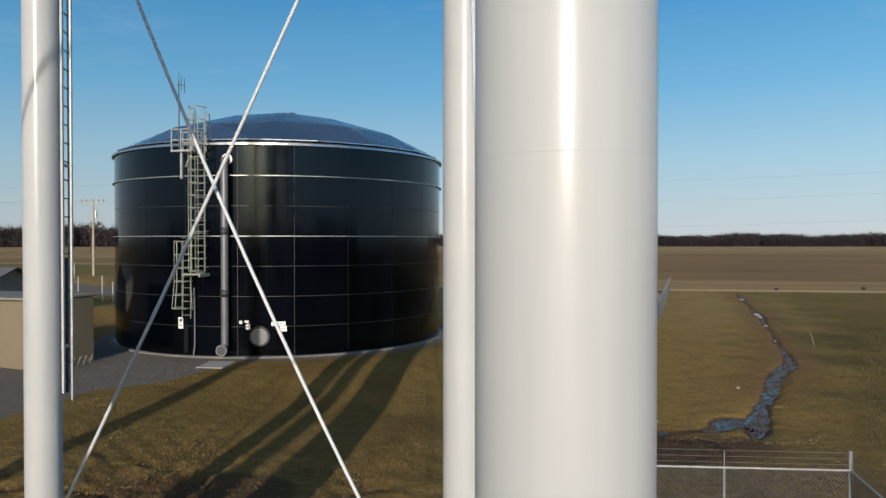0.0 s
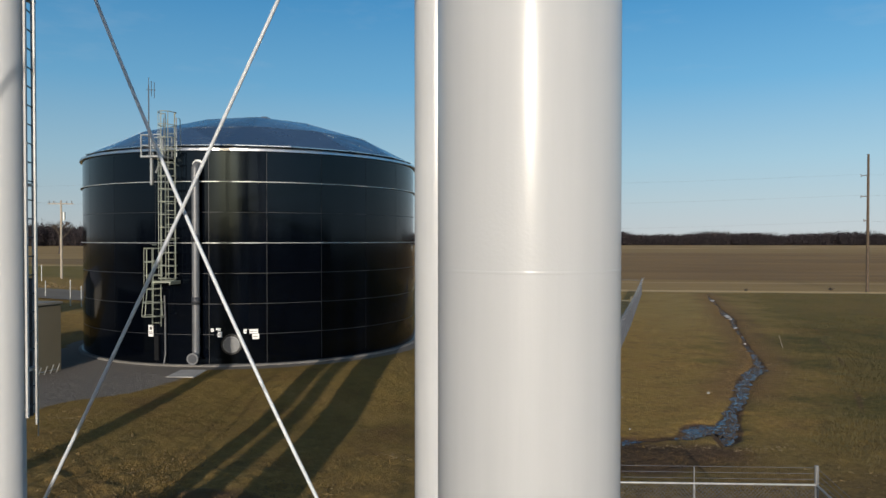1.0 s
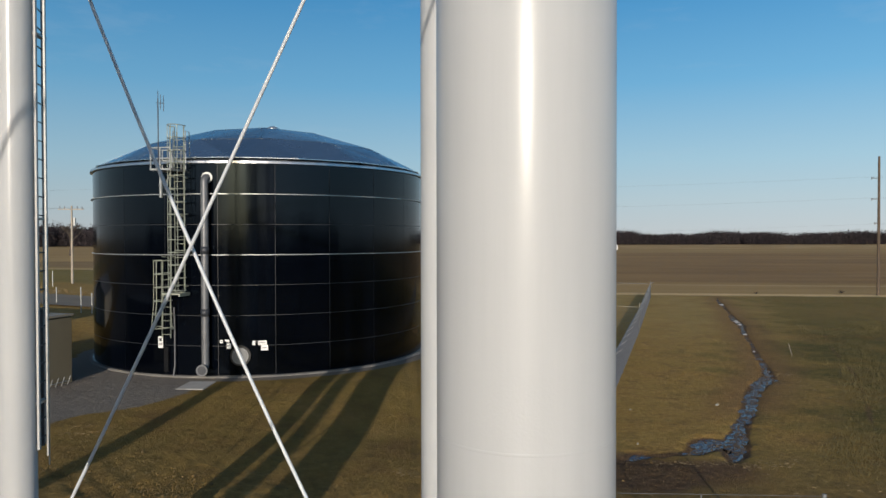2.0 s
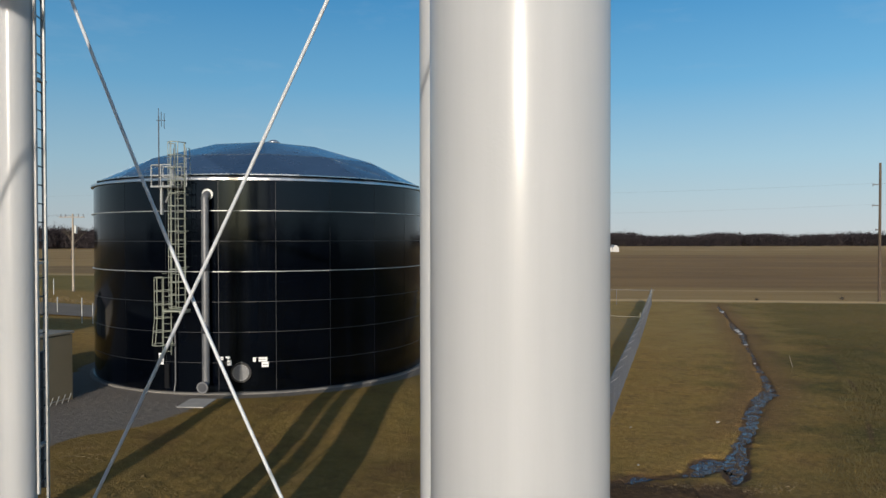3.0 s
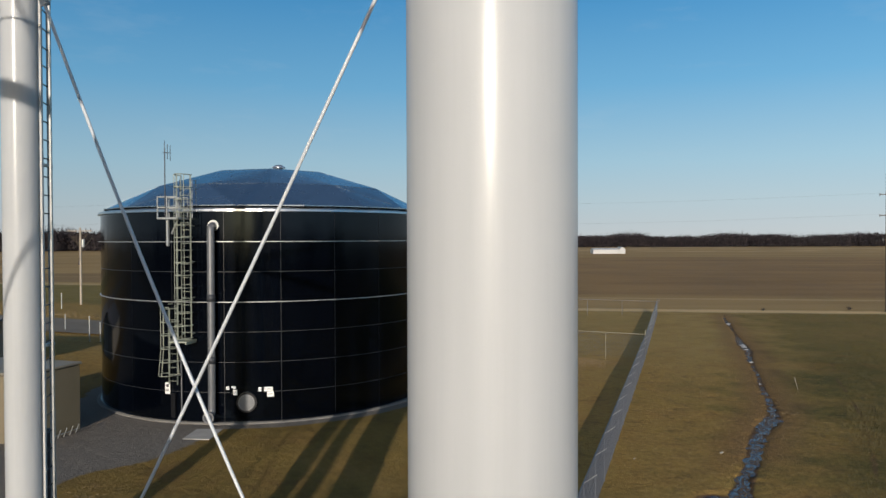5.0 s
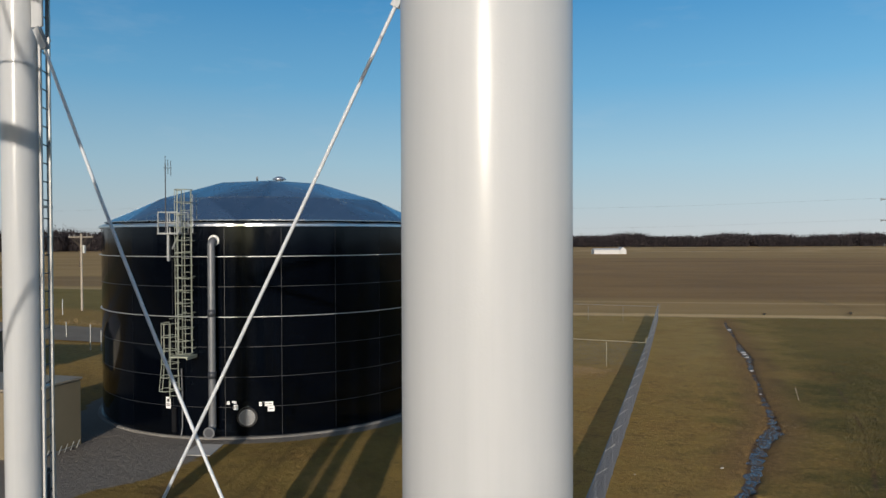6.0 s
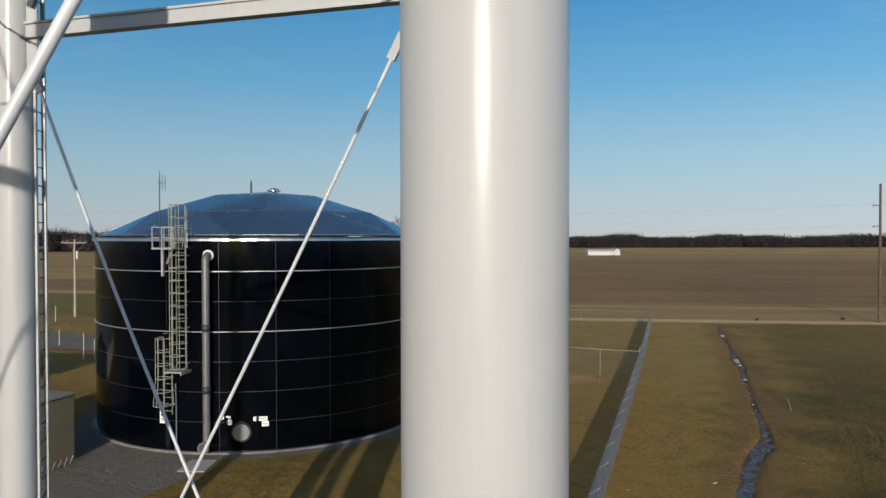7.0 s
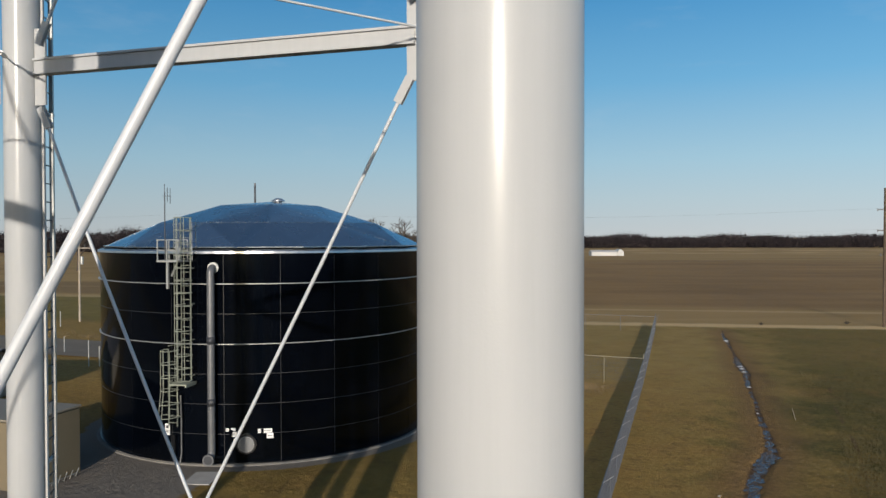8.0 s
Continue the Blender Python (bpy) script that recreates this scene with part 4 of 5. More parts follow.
def build_tank():
    tank = thing("storage_tank", "dark blue glass-fused bolted steel tank under an aluminium dome", "water tank", at=(TC.x, TC.y, TANK_Z))
    inv = Matrix.Translation((-TC.x, -TC.y, -TANK_Z))
    bpy.context.view_layer.update()

    def fix(ob):
        ob.matrix_parent_inverse = inv
        return ob

    # liner behind the sheets closes the joints
    bm = bmesh.new()
    lathe(bm, [(TANK_R - 0.012, TANK_Z), (TANK_R - 0.012, TOP)], 132, TANK)
    fix(part("joint_liner", bm, sealant, tank, "grey sealant in the sheet joints"))
    # sheets: seven rings of twenty-two
    step = 360 / 22
    bm = bmesh.new()
    half = math.radians(step) / 2 - 0.011 / TANK_R
    front, lip = [], []
    for k in range(9):
        a = -half + 2 * half * k / 8
        for rows, r in ((front, TANK_R), (lip, TANK_R)):
            rows.append([bm.verts.new((r * math.sin(a), -r * math.cos(a), z)) for z in (0.012, RING - 0.012)])
        lip[-1] += [bm.verts.new(((TANK_R - 0.011) * math.sin(a), -(TANK_R - 0.011) * math.cos(a), z)) for z in (0.012, RING - 0.012)]
    for a, b in zip(front, front[1:]):
        bm.faces.new((a[0], b[0], b[1], a[1])).smooth = True
    for a, b in zip(lip, lip[1:]):
        bm.faces.new((a[2], b[2], b[0], a[0]))
        bm.faces.new((a[1], b[1], b[3], a[3]))
    bm.faces.new((lip[0][0], lip[0][1], lip[0][3], lip[0][2]))
    bm.faces.new((lip[-1][2], lip[-1][3], lip[-1][1], lip[-1][0]))
    me = bpy.data.meshes.new("panel")
    bm.to_mesh(me)
    bm.free()
    base = math.atan2(D0.x, -D0.y)
    for row in range(7):
        for k in range(22):
            ob = link("panel", me, fused_glass, tank)
            ob.location = (0, 0, row * RING)
            ob.rotation_euler = (0, 0, base + math.radians(2.7 + step / 2 + step * k))
    # stiffener rings, foot ring, eave
    for z, w in ((TANK_Z + 6 * RING, 0.10), (TANK_Z + 4 * RING, 0.06)):
        bm = bmesh.new()
        ring_band(bm, TANK_R - 0.005, TANK_R + w, z - 0.02, z + 0.012)
        fix(part("stiffener_ring", bm, galvanized, tank, "galvanized wind girder"))
    bm = bmesh.new()
    ring_band(bm, TANK_R - 0.01, TANK_R + 0.07, TANK_Z - 0.05, TANK_Z + 0.05)
    fix(part("foot_ring", bm, shell_black, tank))
    bm = bmesh.new()
    lathe(bm, [(TANK_R - 0.05, TOP - 0.01), (TANK_R + 0.09, TOP - 0.01), (TANK_R + 0.13, TOP + 0.005), (TANK_R + 0.119, TOP + 0.10), (TANK_R - 0.12, TOP + 0.18)], 108, TANK)
    for f in bm.faces:
        f.smooth = False
    fix(part("eave_trim", bm, eave_metal, tank, "bright aluminium eave flashing"))
    # dome: triangular sheets on a spherical cap, with raised battens and a kerb flashing
    rise, rim = 2.55, TANK_R + 0.02
    big = (rim * rim + rise * rise) / (2 * rise)

    def node(deg, rad):
        p = Vector((math.cos(math.radians(deg)), math.sin(math.radians(deg)), 0)) * rad
        return Vector((p.x, p.y, math.sqrt(max(big * big - p.length_squared, 0)) - (big - rise)))

    crown_node = node(0, 0)
    inner = [node(60 * i, rim * 0.34) for i in range(6)]
    middle = [node(30 * i, rim * (0.72 if i % 2 == 0 else 0.69)) for i in range(12)]
    outer = [node(10 + 20 * i, rim * 0.985) for i in range(18)]
    # the sheets sag a little between the main ribs
    for i in range(1, 12, 2):
        middle[i].z -= 0.10
    tri = []
    for i in range(6):
        j = (i + 1) % 6
        v0, m, v1 = middle[2 * i], middle[2 * i + 1], middle[(2 * i + 2) % 12]
        b0, b1, b2, b3 = (outer[(3 * i + k) % 18] for k in (-1, 0, 1, 2))
        tri += [(crown_node, inner[i], inner[j]), (inner[i], inner[j], m), (inner[i], v0, m), (inner[j], m, v1),
                (b0, b1, v0), (v0, b1, m), (m, b1, b2), (m, b2, b3), (m, b3, v1)]
    M = Matrix.Translation((0, 0, 7 * RING + 0.17)) @ Matrix.Rotation(base + math.radians(30), 4, "Z")
    battens, done = bmesh.new(), set()
    for a, b, c in tri:
        cen = (a + b + c) / 3
        nor = (b - a).cross(c - a).normalized()
        if nor.z < 0:
            b, c, nor = c, b, -nor
        bm = bmesh.new()
        q = [cen + (p - cen) * (1 - 0.02 / (p - cen).length) for p in (a, b, c)]
        lo = [bm.verts.new(M @ (p - nor * 0.012)) for p in q]
        hi = [bm.verts.new(M @ (p + nor * 0.012)) for p in q]
        top = bm.verts.new(M @ (cen + nor * 0.03))
        for i in range(3):
            j = (i + 1) % 3
            bm.faces.new((lo[i], lo[j], hi[j], hi[i]))
            bm.faces.new((hi[i], hi[j], top))
        part("roof_panel", bm, aluminium, tank)
        for p, q in ((a, b), (b, c), (c, a)):
            key = tuple(sorted((tuple(round(v, 3) for v in p), tuple(round(v, 3) for v in q))))
            if key in done:
                continue
            done.add(key)
            d = (q - p).normalized()
            up = ((p + q) / 2 + Vector((0, 0, big - rise))).normalized()
            side = d.cross(up).normalized()
            R = Matrix((d, side, up)).transposed().to_4x4()
            R.translation = (p + q) / 2 + up * 0.012
            add_box(battens, M @ R, (q - p).length, 0.07, 0.010)
    part("roof_frame", battens, aluminium, tank, "aluminium battens between roof sheets")
    for i in range(18):
        p, q = outer[i], outer[(i + 1) % 18]
        mid = (p + q) / 2
        d = (q - p).normalized()
        out = Vector((mid.x, mid.y, 0)).normalized()
        R = Matrix((d, out, Vector((0, 0, 1)))).transposed().to_4x4()
        R.translation = mid + out * 0.02 + Vector((0, 0, 0.03))
        box_part("kerb_flashing", M @ R, ((q - p).length - 0.05, 0.05, 0.035), aluminium, tank)
    apex = Vector((TC.x, TC.y, TOP + 0.17 + rise))
    # vent cap near the crown
    c = apex + R0 * 0.42 + D0 * 0.3
    bm = bmesh.new()
    lathe(bm, [(0.20, c.z - 0.25), (0.20, c.z + 0.02), (0.36, c.z + 0.02), (0.38, c.z + 0.08), (0.15, c.z + 0.20), (0.0, c.z + 0.22)], 20, (c.x, c.y))
    fix(part("roof_vent", bm, bright_trim, tank, "bright mushroom vent cap"))
    # overflow pipe
    deg, rp = -16.6, TANK_R + 0.34
    zt, zb = 9.82, TANK_Z + 0.60
    line = [around(deg, TANK_R - 0.02, zt + 0.14)]
    for k in range(7):
        a = math.pi / 2 * k / 6
        line.append(around(deg, rp - 0.24 + 0.24 * math.sin(a), zt - 0.10 + 0.24 * math.cos(a)))
    line.append(around(deg, rp, zb + 0.3))
    for k in range(7):
        a = math.pi / 2 * k / 6
        line.append(around(deg, rp + 0.3 - 0.3 * math.cos(a), zb - 0.3 * math.sin(a) + 0.1))
    line.append(around(deg, rp + 0.42, zb - 0.2))
    bm = bmesh.new()
    add_tube(bm, line, 0.165, 20)
    pipe = fix(part("overflow_pipe", bm, grey_pipe, tank, "grey overflow pipe with elbows"))
    bm = bmesh.new()
    add_cyl(bm, around(deg, TANK_R - 0.01, zt + 0.14), around(deg, TANK_R + 0.05, zt + 0.14), 0.25, seg=24)
    part("wall_flange", bm, galvanized, pipe, "bright wall flange")
    for z in (4.0, 6.75):
        bm = bmesh.new()
        lathe(bm, [(0.165, z - 0.16), (0.185, z - 0.16), (0.185, z + 0.16), (0.165, z + 0.16)], 20, around(deg, rp, 0).to_2d())
        part("coupling", bm, dark_steel, pipe)
    bm = bmesh.new()
    c0, c1 = around(deg, rp + 0.40, zb - 0.2), around(deg, rp + 0.46, zb - 0.2)
    out = (c1 - c0).normalized()
    m, _ = frame_of(c0, c1)
    ringv = []
    for r, z in ((0.19, 0.0), (0.255, 0.0), (0.255, 0.05), (0.19, 0.05), (0.19, 0.0)):
        ringv.append([bm.verts.new(m @ Vector((r * math.cos(2 * math.pi * k / 24), r * math.sin(2 * math.pi * k / 24), z))) for k in range(24)])
    for a, b in zip(ringv, ringv[1:]):
        for k in range(24):
            bm.faces.new((a[k], a[(k + 1) % 24], b[(k + 1) % 24], b[k]))
    part("flange", bm, grey_pipe, pipe, "pale outlet flange")
    # flat dark disc imitates the shade inside the open pipe
    bm = bmesh.new()
    add_cyl(bm, c0 + out * 0.03, c0 + out * 0.04, 0.192, seg=24)
    part("dark_mouth_disc", bm, dark_steel, pipe)
    for z in (2.6, 5.3, 8.3):
        fix(box_part("pipe_bracket", tank_frame(deg, TANK_R + 0.17, z), (0.12, 0.34, 0.06), grey_pipe, tank))
    # manhole with bolts
    deg = -7.2
    m = tank_frame(deg, TANK_R, 2.05)
    bm = bmesh.new()
    add_cyl(bm, m @ Vector((0, 0.02, 0)), m @ Vector((0, -0.16, 0)), 0.45, seg=36)
    man = fix(part("manhole_neck", bm, shell_black, tank, "black manhole collar"))
    bm = bmesh.new()
    add_cyl(bm, m @ Vector((0, -0.16, 0)), m @ Vector((0, -0.20, 0)), 0.365, seg=36)
    part("manhole_cover", bm, cover_steel, man, "grey round manhole cover")
    bm = bmesh.new()
    add_cyl(bm, m @ Vector((0, -0.19, 0)), m @ Vector((0, -0.225, 0)), 0.018, seg=6)
    stud = part("bolt", bm, galvanized, man)
    turn = m.to_3x3()
    stud.location = turn @ Vector((0.335, 0, 0))
    for k in range(1, 20):
        a = 2 * math.pi * k / 20
        link("bolt", stud.data, galvanized, man).location = turn @ Vector((0.335 * math.cos(a), 0, 0.335 * math.sin(a)))
    fix(box_part("reinforcement_sheet", tank_frame(deg, TANK_R + 0.012, 2.05), (1.5, 0.006, 1.28), fused_glass, tank))

    # notice plates
    def notice(deg, z, w, h, bars):
        m = tank_frame(deg, TANK_R + 0.03, z)
        ob = fix(box_part("notice_plate", m, (w, 0.012, h), sign_white, tank, "small white notice plate"))
        for bx, bz, bw, bh in bars:
            box_part("dark_bar", m @ pose(bx * w, -0.008, bz * h), (bw * w, 0.005, bh * h), sign_dark, ob)

    notice(-31.6, 2.60, 0.26, 0.52, [(0, 0.22, 0.5, 0.26), (0, -0.1, 0.7, 0.06), (0, -0.22, 0.7, 0.06)])
    notice(-12.7, 2.68, 0.13, 0.14, [(0, 0, 0.5, 0.25)])
    notice(-11.0, 2.70, 0.20, 0.12, [])
    notice(-11.0, 2.48, 0.32, 0.24, [(0, 0.1, 0.7, 0.1), (-0.1, -0.15, 0.5, 0.1)])
    notice(-1.9, 2.60, 0.62, 0.19, [(0, 0, 0.8, 0.12)])
    notice(-0.5, 2.37, 0.30, 0.24, [(0, 0, 0.7, 0.1)])
    # ladders, landing, roof platform
    add_ladder(tank, -23.9, 4.75, 12.2, TANK_R + 0.32, 5.0, 12.2, flare=False)
    add_ladder(tank, -28.3, 2.85, 6.3, TANK_R + 0.30, 3.35, 6.3)
    m = tank_frame(-24.3, TANK_R + 0.52, 4.85)
    land_ob = fix(box_part("landing", m, (0.85, 0.85, 0.06), pale_steel, tank, "grated ladder landing"))
    for x in (-0.38, 0.38):
        box_part("bracket", m @ pose(x, 0.0, -0.07), (0.05, 0.85, 0.08), pale_steel, land_ob)
    m = tank_frame(-27.4, TANK_R + 0.45, TOP - 0.32)
    plat = fix(box_part("roof_platform", m, (1.0, 0.9, 0.08), galvanized, tank, "railed steel platform at the eave"))
    for x in (-0.47, 0.0, 0.47):
        for y in (-0.42, 0.42):
            box_part("rail_post", m @ pose(x, y, 0.47), (0.045, 0.045, 0.94), galvanized, plat)
    for z in (0.48, 0.94):
        for y in (-0.42, 0.42):
            box_part("hand_rail", m @ pose(0, y, z), (1.0, 0.045, 0.045), galvanized, plat)
        box_part("hand_rail", m @ pose(-0.47, 0, z), (0.045, 0.84, 0.045), galvanized, plat)
    box_part("knee_brace", m @ pose(0, 0.15, -0.35, 55, 0, 0), (0.06, 0.8, 0.06), galvanized, plat)
    box_part("post", m @ pose(-0.08, -0.25, -0.62), (0.10, 0.10, 1.2), galvanized, plat)
    # roof hand frame at the ladder head
    m = tank_frame(-23.9, TANK_R + 0.3, 0)
    for x in (-0.3, 0.3):
        bm = bmesh.new()
        add_tube(bm, [m @ Vector((x, 0.0, TOP - 0.3)), m @ Vector((x, 0.0, 12.0)), m @ Vector((x, 0.30, 12.0)), m @ Vector((x, 0.36, TOP + 0.22))], 0.022, 6)
        fix(part("grab_rail", bm, galvanized, tank))
    # small conduit down the wall
    bm = bmesh.new()
    add_tube(bm, [around(-26.7, TANK_R + 0.10, 4.2), around(-26.5, TANK_R + 0.10, 3.2), around(-26.5, TANK_R + 0.10, 1.6), around(-26.8, TANK_R + 0.16, 1.1)], 0.035, 8)
    fix(part("conduit", bm, grey_pipe, tank))
    fix(box_part("wall_box", tank_frame(-29.4, TANK_R + 0.06, 1.85), (0.22, 0.10, 1.1), shell_black, tank))
    # antenna on its mast
    q = around(-27.8, TANK_R + 0.9, TOP - 0.3)
    mast = fix(cyl_part("antenna_mast", q, q + Vector((0, 0, 3.05)), 0.025, dark_steel, tank, 8, "thin antenna mast"))
    for dx, lo, hi in ((-0.0, 2.45, 3.38), (0.11, 2.58, 3.22), (0.23, 2.50, 3.18)):
        c = q + R0 * dx
        cyl_part("antenna_rod", c + Vector((0, 0, lo)), c + Vector((0, 0, hi)), 0.014, dark_steel, mast, 6)
    c = q + Vector((0, 0, 2.85))
    cyl_part("antenna_boom", c - R0 * 0.09, c + R0 * 0.27, 0.014, dark_steel, mast, 6)
    return tank


build_tank()


def build_footing():
    bm = bmesh.new()
    lathe(bm, [(TANK_R - 0.5, TANK_Z + 0.03), (TANK_R + 0.20, TANK_Z + 0.03), (TANK_R + 0.23, TANK_Z), (TANK_R + 0.23, 0.7)], 132, TANK)
    tagged(part("tank_footing", bm, old_concrete), "pale concrete ring footing under the tank", "footing", kind="structure")
    bm = bmesh.new()
    m = tank_frame(-15.8, TANK_R + 1.75, 1.045)
    add_box(bm, m, 1.15, 1.6, 0.10, 0.02)
    tagged(part("splash_slab", bm, concrete), "square concrete splash slab on gravel below the outlet", "slab", kind="structure")


build_footing()


# ---- service box, shed ----
def build_service_box():
    ux, uy = Vector((0.28, 0.96, 0)), Vector((-0.96, 0.28, 0))
    far = Vector((-15.3, 31.9, 0))
    z0, z1 = 1.0, 3.95
    lx, ly = 3.0, 6.5
    cen = far - ux * lx / 2 + uy * ly / 2
    rot = Matrix((ux, uy, Vector((0, 0, 1)))).transposed().to_4x4()
    M = Matrix.Translation(cen) @ rot
    box = thing("service_building", "small tan metal service building on gravel beside the tank", "building", at=(cen.x, cen.y, z0))
    inv = Matrix.Translation((-cen.x, -cen.y, -z0))
    w = box_part("wall", M @ pose(0, 0, (z0 + z1) / 2 - 0.1), (lx, ly, z1 - z0 + 0.1), tan_wall, box, "tan ribbed metal wall", 0.02)
    w.matrix_parent_inverse = inv
    o = box_part("roof", M @ pose(0, 0, z1 + 0.04), (lx + 0.12, ly + 0.12, 0.10), tan_roof, box, "flat pale roof", 0.02)
    o.matrix_parent_inverse = inv
    # stub pipes against its wall
    side = -uy
    rack = thing("pipe_stubs", "row of white pipe stubs rising by the tan building", "pipes", at=(-15.5, 31.0, 1.08))
    for i in range(6):
        p = Vector((-16.0, 30.2, 1.0)) + ux * (0.33 * i - 0.4) + side * 0.42
        bm = bmesh.new()
        add_cyl(bm, p, p + side * 0.22 + Vector((0, 0, 0.48)), 0.022, seg=10)
        ob = part("stub", bm, galvanized, rack)
        ob.matrix_parent_inverse = Matrix.Translation((15.5, -31.0, -1.08))
    bm = bmesh.new()
    p = Vector((-16.0, 30.2, 1.25)) + side * 0.50
    add_cyl(bm, p - ux * 0.5, p + ux * 1.35, 0.022, seg=8)
    part("cross_bar", bm, galvanized, rack).matrix_parent_inverse = Matrix.Translation((15.5, -31.0, -1.08))


def build_shed():
    cen, z0 = Vector((-30.2, 43.5, 0)), 1.9
    shed = thing("shed", "cream shed with a dark low-pitched roof", "building", at=(cen.x, cen.y, z0))
    inv = Matrix.Translation((-cen.x, -cen.y, -z0))
    box_part("wall", pose(cen.x, cen.y, z0 + 0.6), (9, 6, 2.5), cream_wall, shed, "", 0.02).matrix_parent_inverse = inv
    bm = bmesh.new()
    prof = [(-3.3, 3.75), (0, 4.75), (3.3, 3.75), (3.3, 3.65), (0, 4.65), (-3.3, 3.65)]
    a = [bm.verts.new((cen.x - 4.8, cen.y + y, z)) for y, z in prof]
    b = [bm.verts.new((cen.x + 4.8, cen.y + y, z)) for y, z in prof]
    for i in range(6):
        bm.faces.new((a[i], a[(i + 1) % 6], b[(i + 1) % 6], b[i]))
    bm.faces.new(a[::-1])
    bm.faces.new(b)
    part("roof", bm, dark_roof, shed, "dark shingled roof").matrix_parent_inverse = inv
    for x in (-4.45, 4.45):
        bm = bmesh.new()
        v = [bm.verts.new((cen.x + x, cen.y + y, z)) for y, z in ((-3, 3.65), (3, 3.65), (0, 4.62))]
        w = [bm.verts.new((cen.x + x * 0.99, cen.y + y, z)) for y, z in ((-3, 3.65), (3, 3.65), (0, 4.62))]
        bm.faces.new(v)
        bm.faces.new(w[::-1])
        for k in range(3):
            bm.faces.new((v[k], w[k], w[(k + 1) % 3], v[(k + 1) % 3]))
        part("gable", bm, cream_wall, shed).matrix_parent_inverse = inv


build_service_box()
build_shed()


# ---- fences ----
def build_fence(name, label, pts, top, spacing, wires, mesh_step, wire_r=0.003, metal=galvanized, group="perimeter fence", lean=0.0):
    base = Vector((*pts[0], land_z(*pts[0])))
    fence = thing(name, label, "fence", group, at=base)
    inv = Matrix.Translation(-base)

    def fix(ob):
        ob.matrix_parent_inverse = inv

    net = bmesh.new()
    for a, b in zip(pts, pts[1:]):
        a, b = Vector(a), Vector(b)
        n = max(1, round((b - a).length / spacing))
        d = (b - a).normalized()
        for i in range(n + 1):
            if i == n and b != Vector(pts[-1]):
                continue
            p = a.lerp(b, i / n)
            z = land_z(p.x, p.y)
            end = i in (0, n)
            r = 0.038 if end else (0.022 if lean else 0.024)
            bm = bmesh.new()
            add_cyl(bm, (p.x, p.y, z - 0.2), (p.x, p.y, z + top + (0.02 if not end or lean else 0.36)), r, seg=10)
            fix(part("post", bm, old_zinc if metal is galvanized else metal, fence))
            if wires and not end:
                fix(cyl_part("wire_arm", (p.x, p.y, z + top), (p.x + d.y * lean, p.y - d.x * lean, z + top + (0.42 if lean else 0.34) - lean * 0.3), 0.016 if lean else 0.011, galvanized if lean else old_zinc, fence, 6))
        za, zb = land_z(a.x, a.y), land_z(b.x, b.y)
        fix(cyl_part("top_rail", (a.x, a.y, za + top), (b.x, b.y, zb + top), 0.021, metal, fence, 8))
        for k in range(wires):
            h = top + ((0.12 + 0.14 * k) * (1 - lean * 0.7) if lean else 0.10 + 0.11 * k)
            o = Vector((d.y, -d.x)) * lean * (0.12 + 0.14 * k) / 0.42
            fix(cyl_part("barbed_wire", (a.x + o.x, a.y + o.y, za + h), (b.x + o.x, b.y + o.y, zb + h), 0.004, fence_wire, fence, 5))
        if mesh_step:
            L = (b - a).length
            h = top - 0.05
            s = -h
            while s < L:
                for rev in (0, 1):
                    u0, u1 = s, s + h
                    v0, v1 = 0.0, h
                    if u0 < 0:
                        v0, u0 = -u0, 0.0
                    if u1 > L:
                        v1, u1 = v1 - (u1 - L), L
                    if rev:
                        v0, v1 = h - v0, h - v1
                    p, q = a + d * u0, a + d * u1
                    zp, zq = za + (zb - za) * u0 / L, za + (zb - za) * u1 / L
                    add_cyl(net, (p.x, p.y, zp + 0.03 + v0), (q.x, q.y, zq + 0.03 + v1), wire_r, seg=3, caps=False)
                s += mesh_step
    if mesh_step:
        ob = part("chain_link", net, fence_wire, fence, "woven wire mesh")
        fix(ob)
    return fence


build_fence("chain_link_fence", "chain-link fence with barbed wire strands over rough grass", [(0.6, 13.75), (7.45, 13.5), (6.6, 5.0)], 2.13, 2.45, 3, 0.075)
build_fence("chain_link_fence", "long chain-link fence running out to the field edge", [(1.8, 13.7), (16.4, 55.9), (26.8, 86.9)], 1.85, 3.0, 3, 0.07, 0.0042, fence_wire, lean=0.40)
build_fence("chain_link_fence", "back fence with a pale top rail", [(16.4, 55.9), (-16, 61.5)], 1.9, 3.0, 0, 0.15, 0.003, faded_steel)
build_fence("chain_link_fence", "far fence closing the field corner", [(26.8, 86.9), (-10, 91)], 1.7, 4.0, 0, 0, 0.003, fence_wire)


def build_small_posts():
    for x, y, h in ((-25.4, 54.2, 1.9), (-24.7, 54.4, 1.5), (-29.3, 58.4, 1.3), (-36.0, 71.0, 1.5), (-23.6, 54.0, 1.6)):
        z = land_z(x, y)
        ob = cyl_part("marker_post", (x, y, z - 0.1), (x, y, z + h), 0.04, galvanized, None, 8)
        tagged(ob, "pale slim post standing beside the lane", "post", "posts along the lane")
    z = land_z(22.3, 44.3)
    tagged(cyl_part("marker_stake", (22.45, 44.3, z - 0.05), (22.2, 44.3, z + 0.75), 0.013, pale_wood, None, 8), "thin pale survey stake leaning in grass", "stake")


build_small_posts()


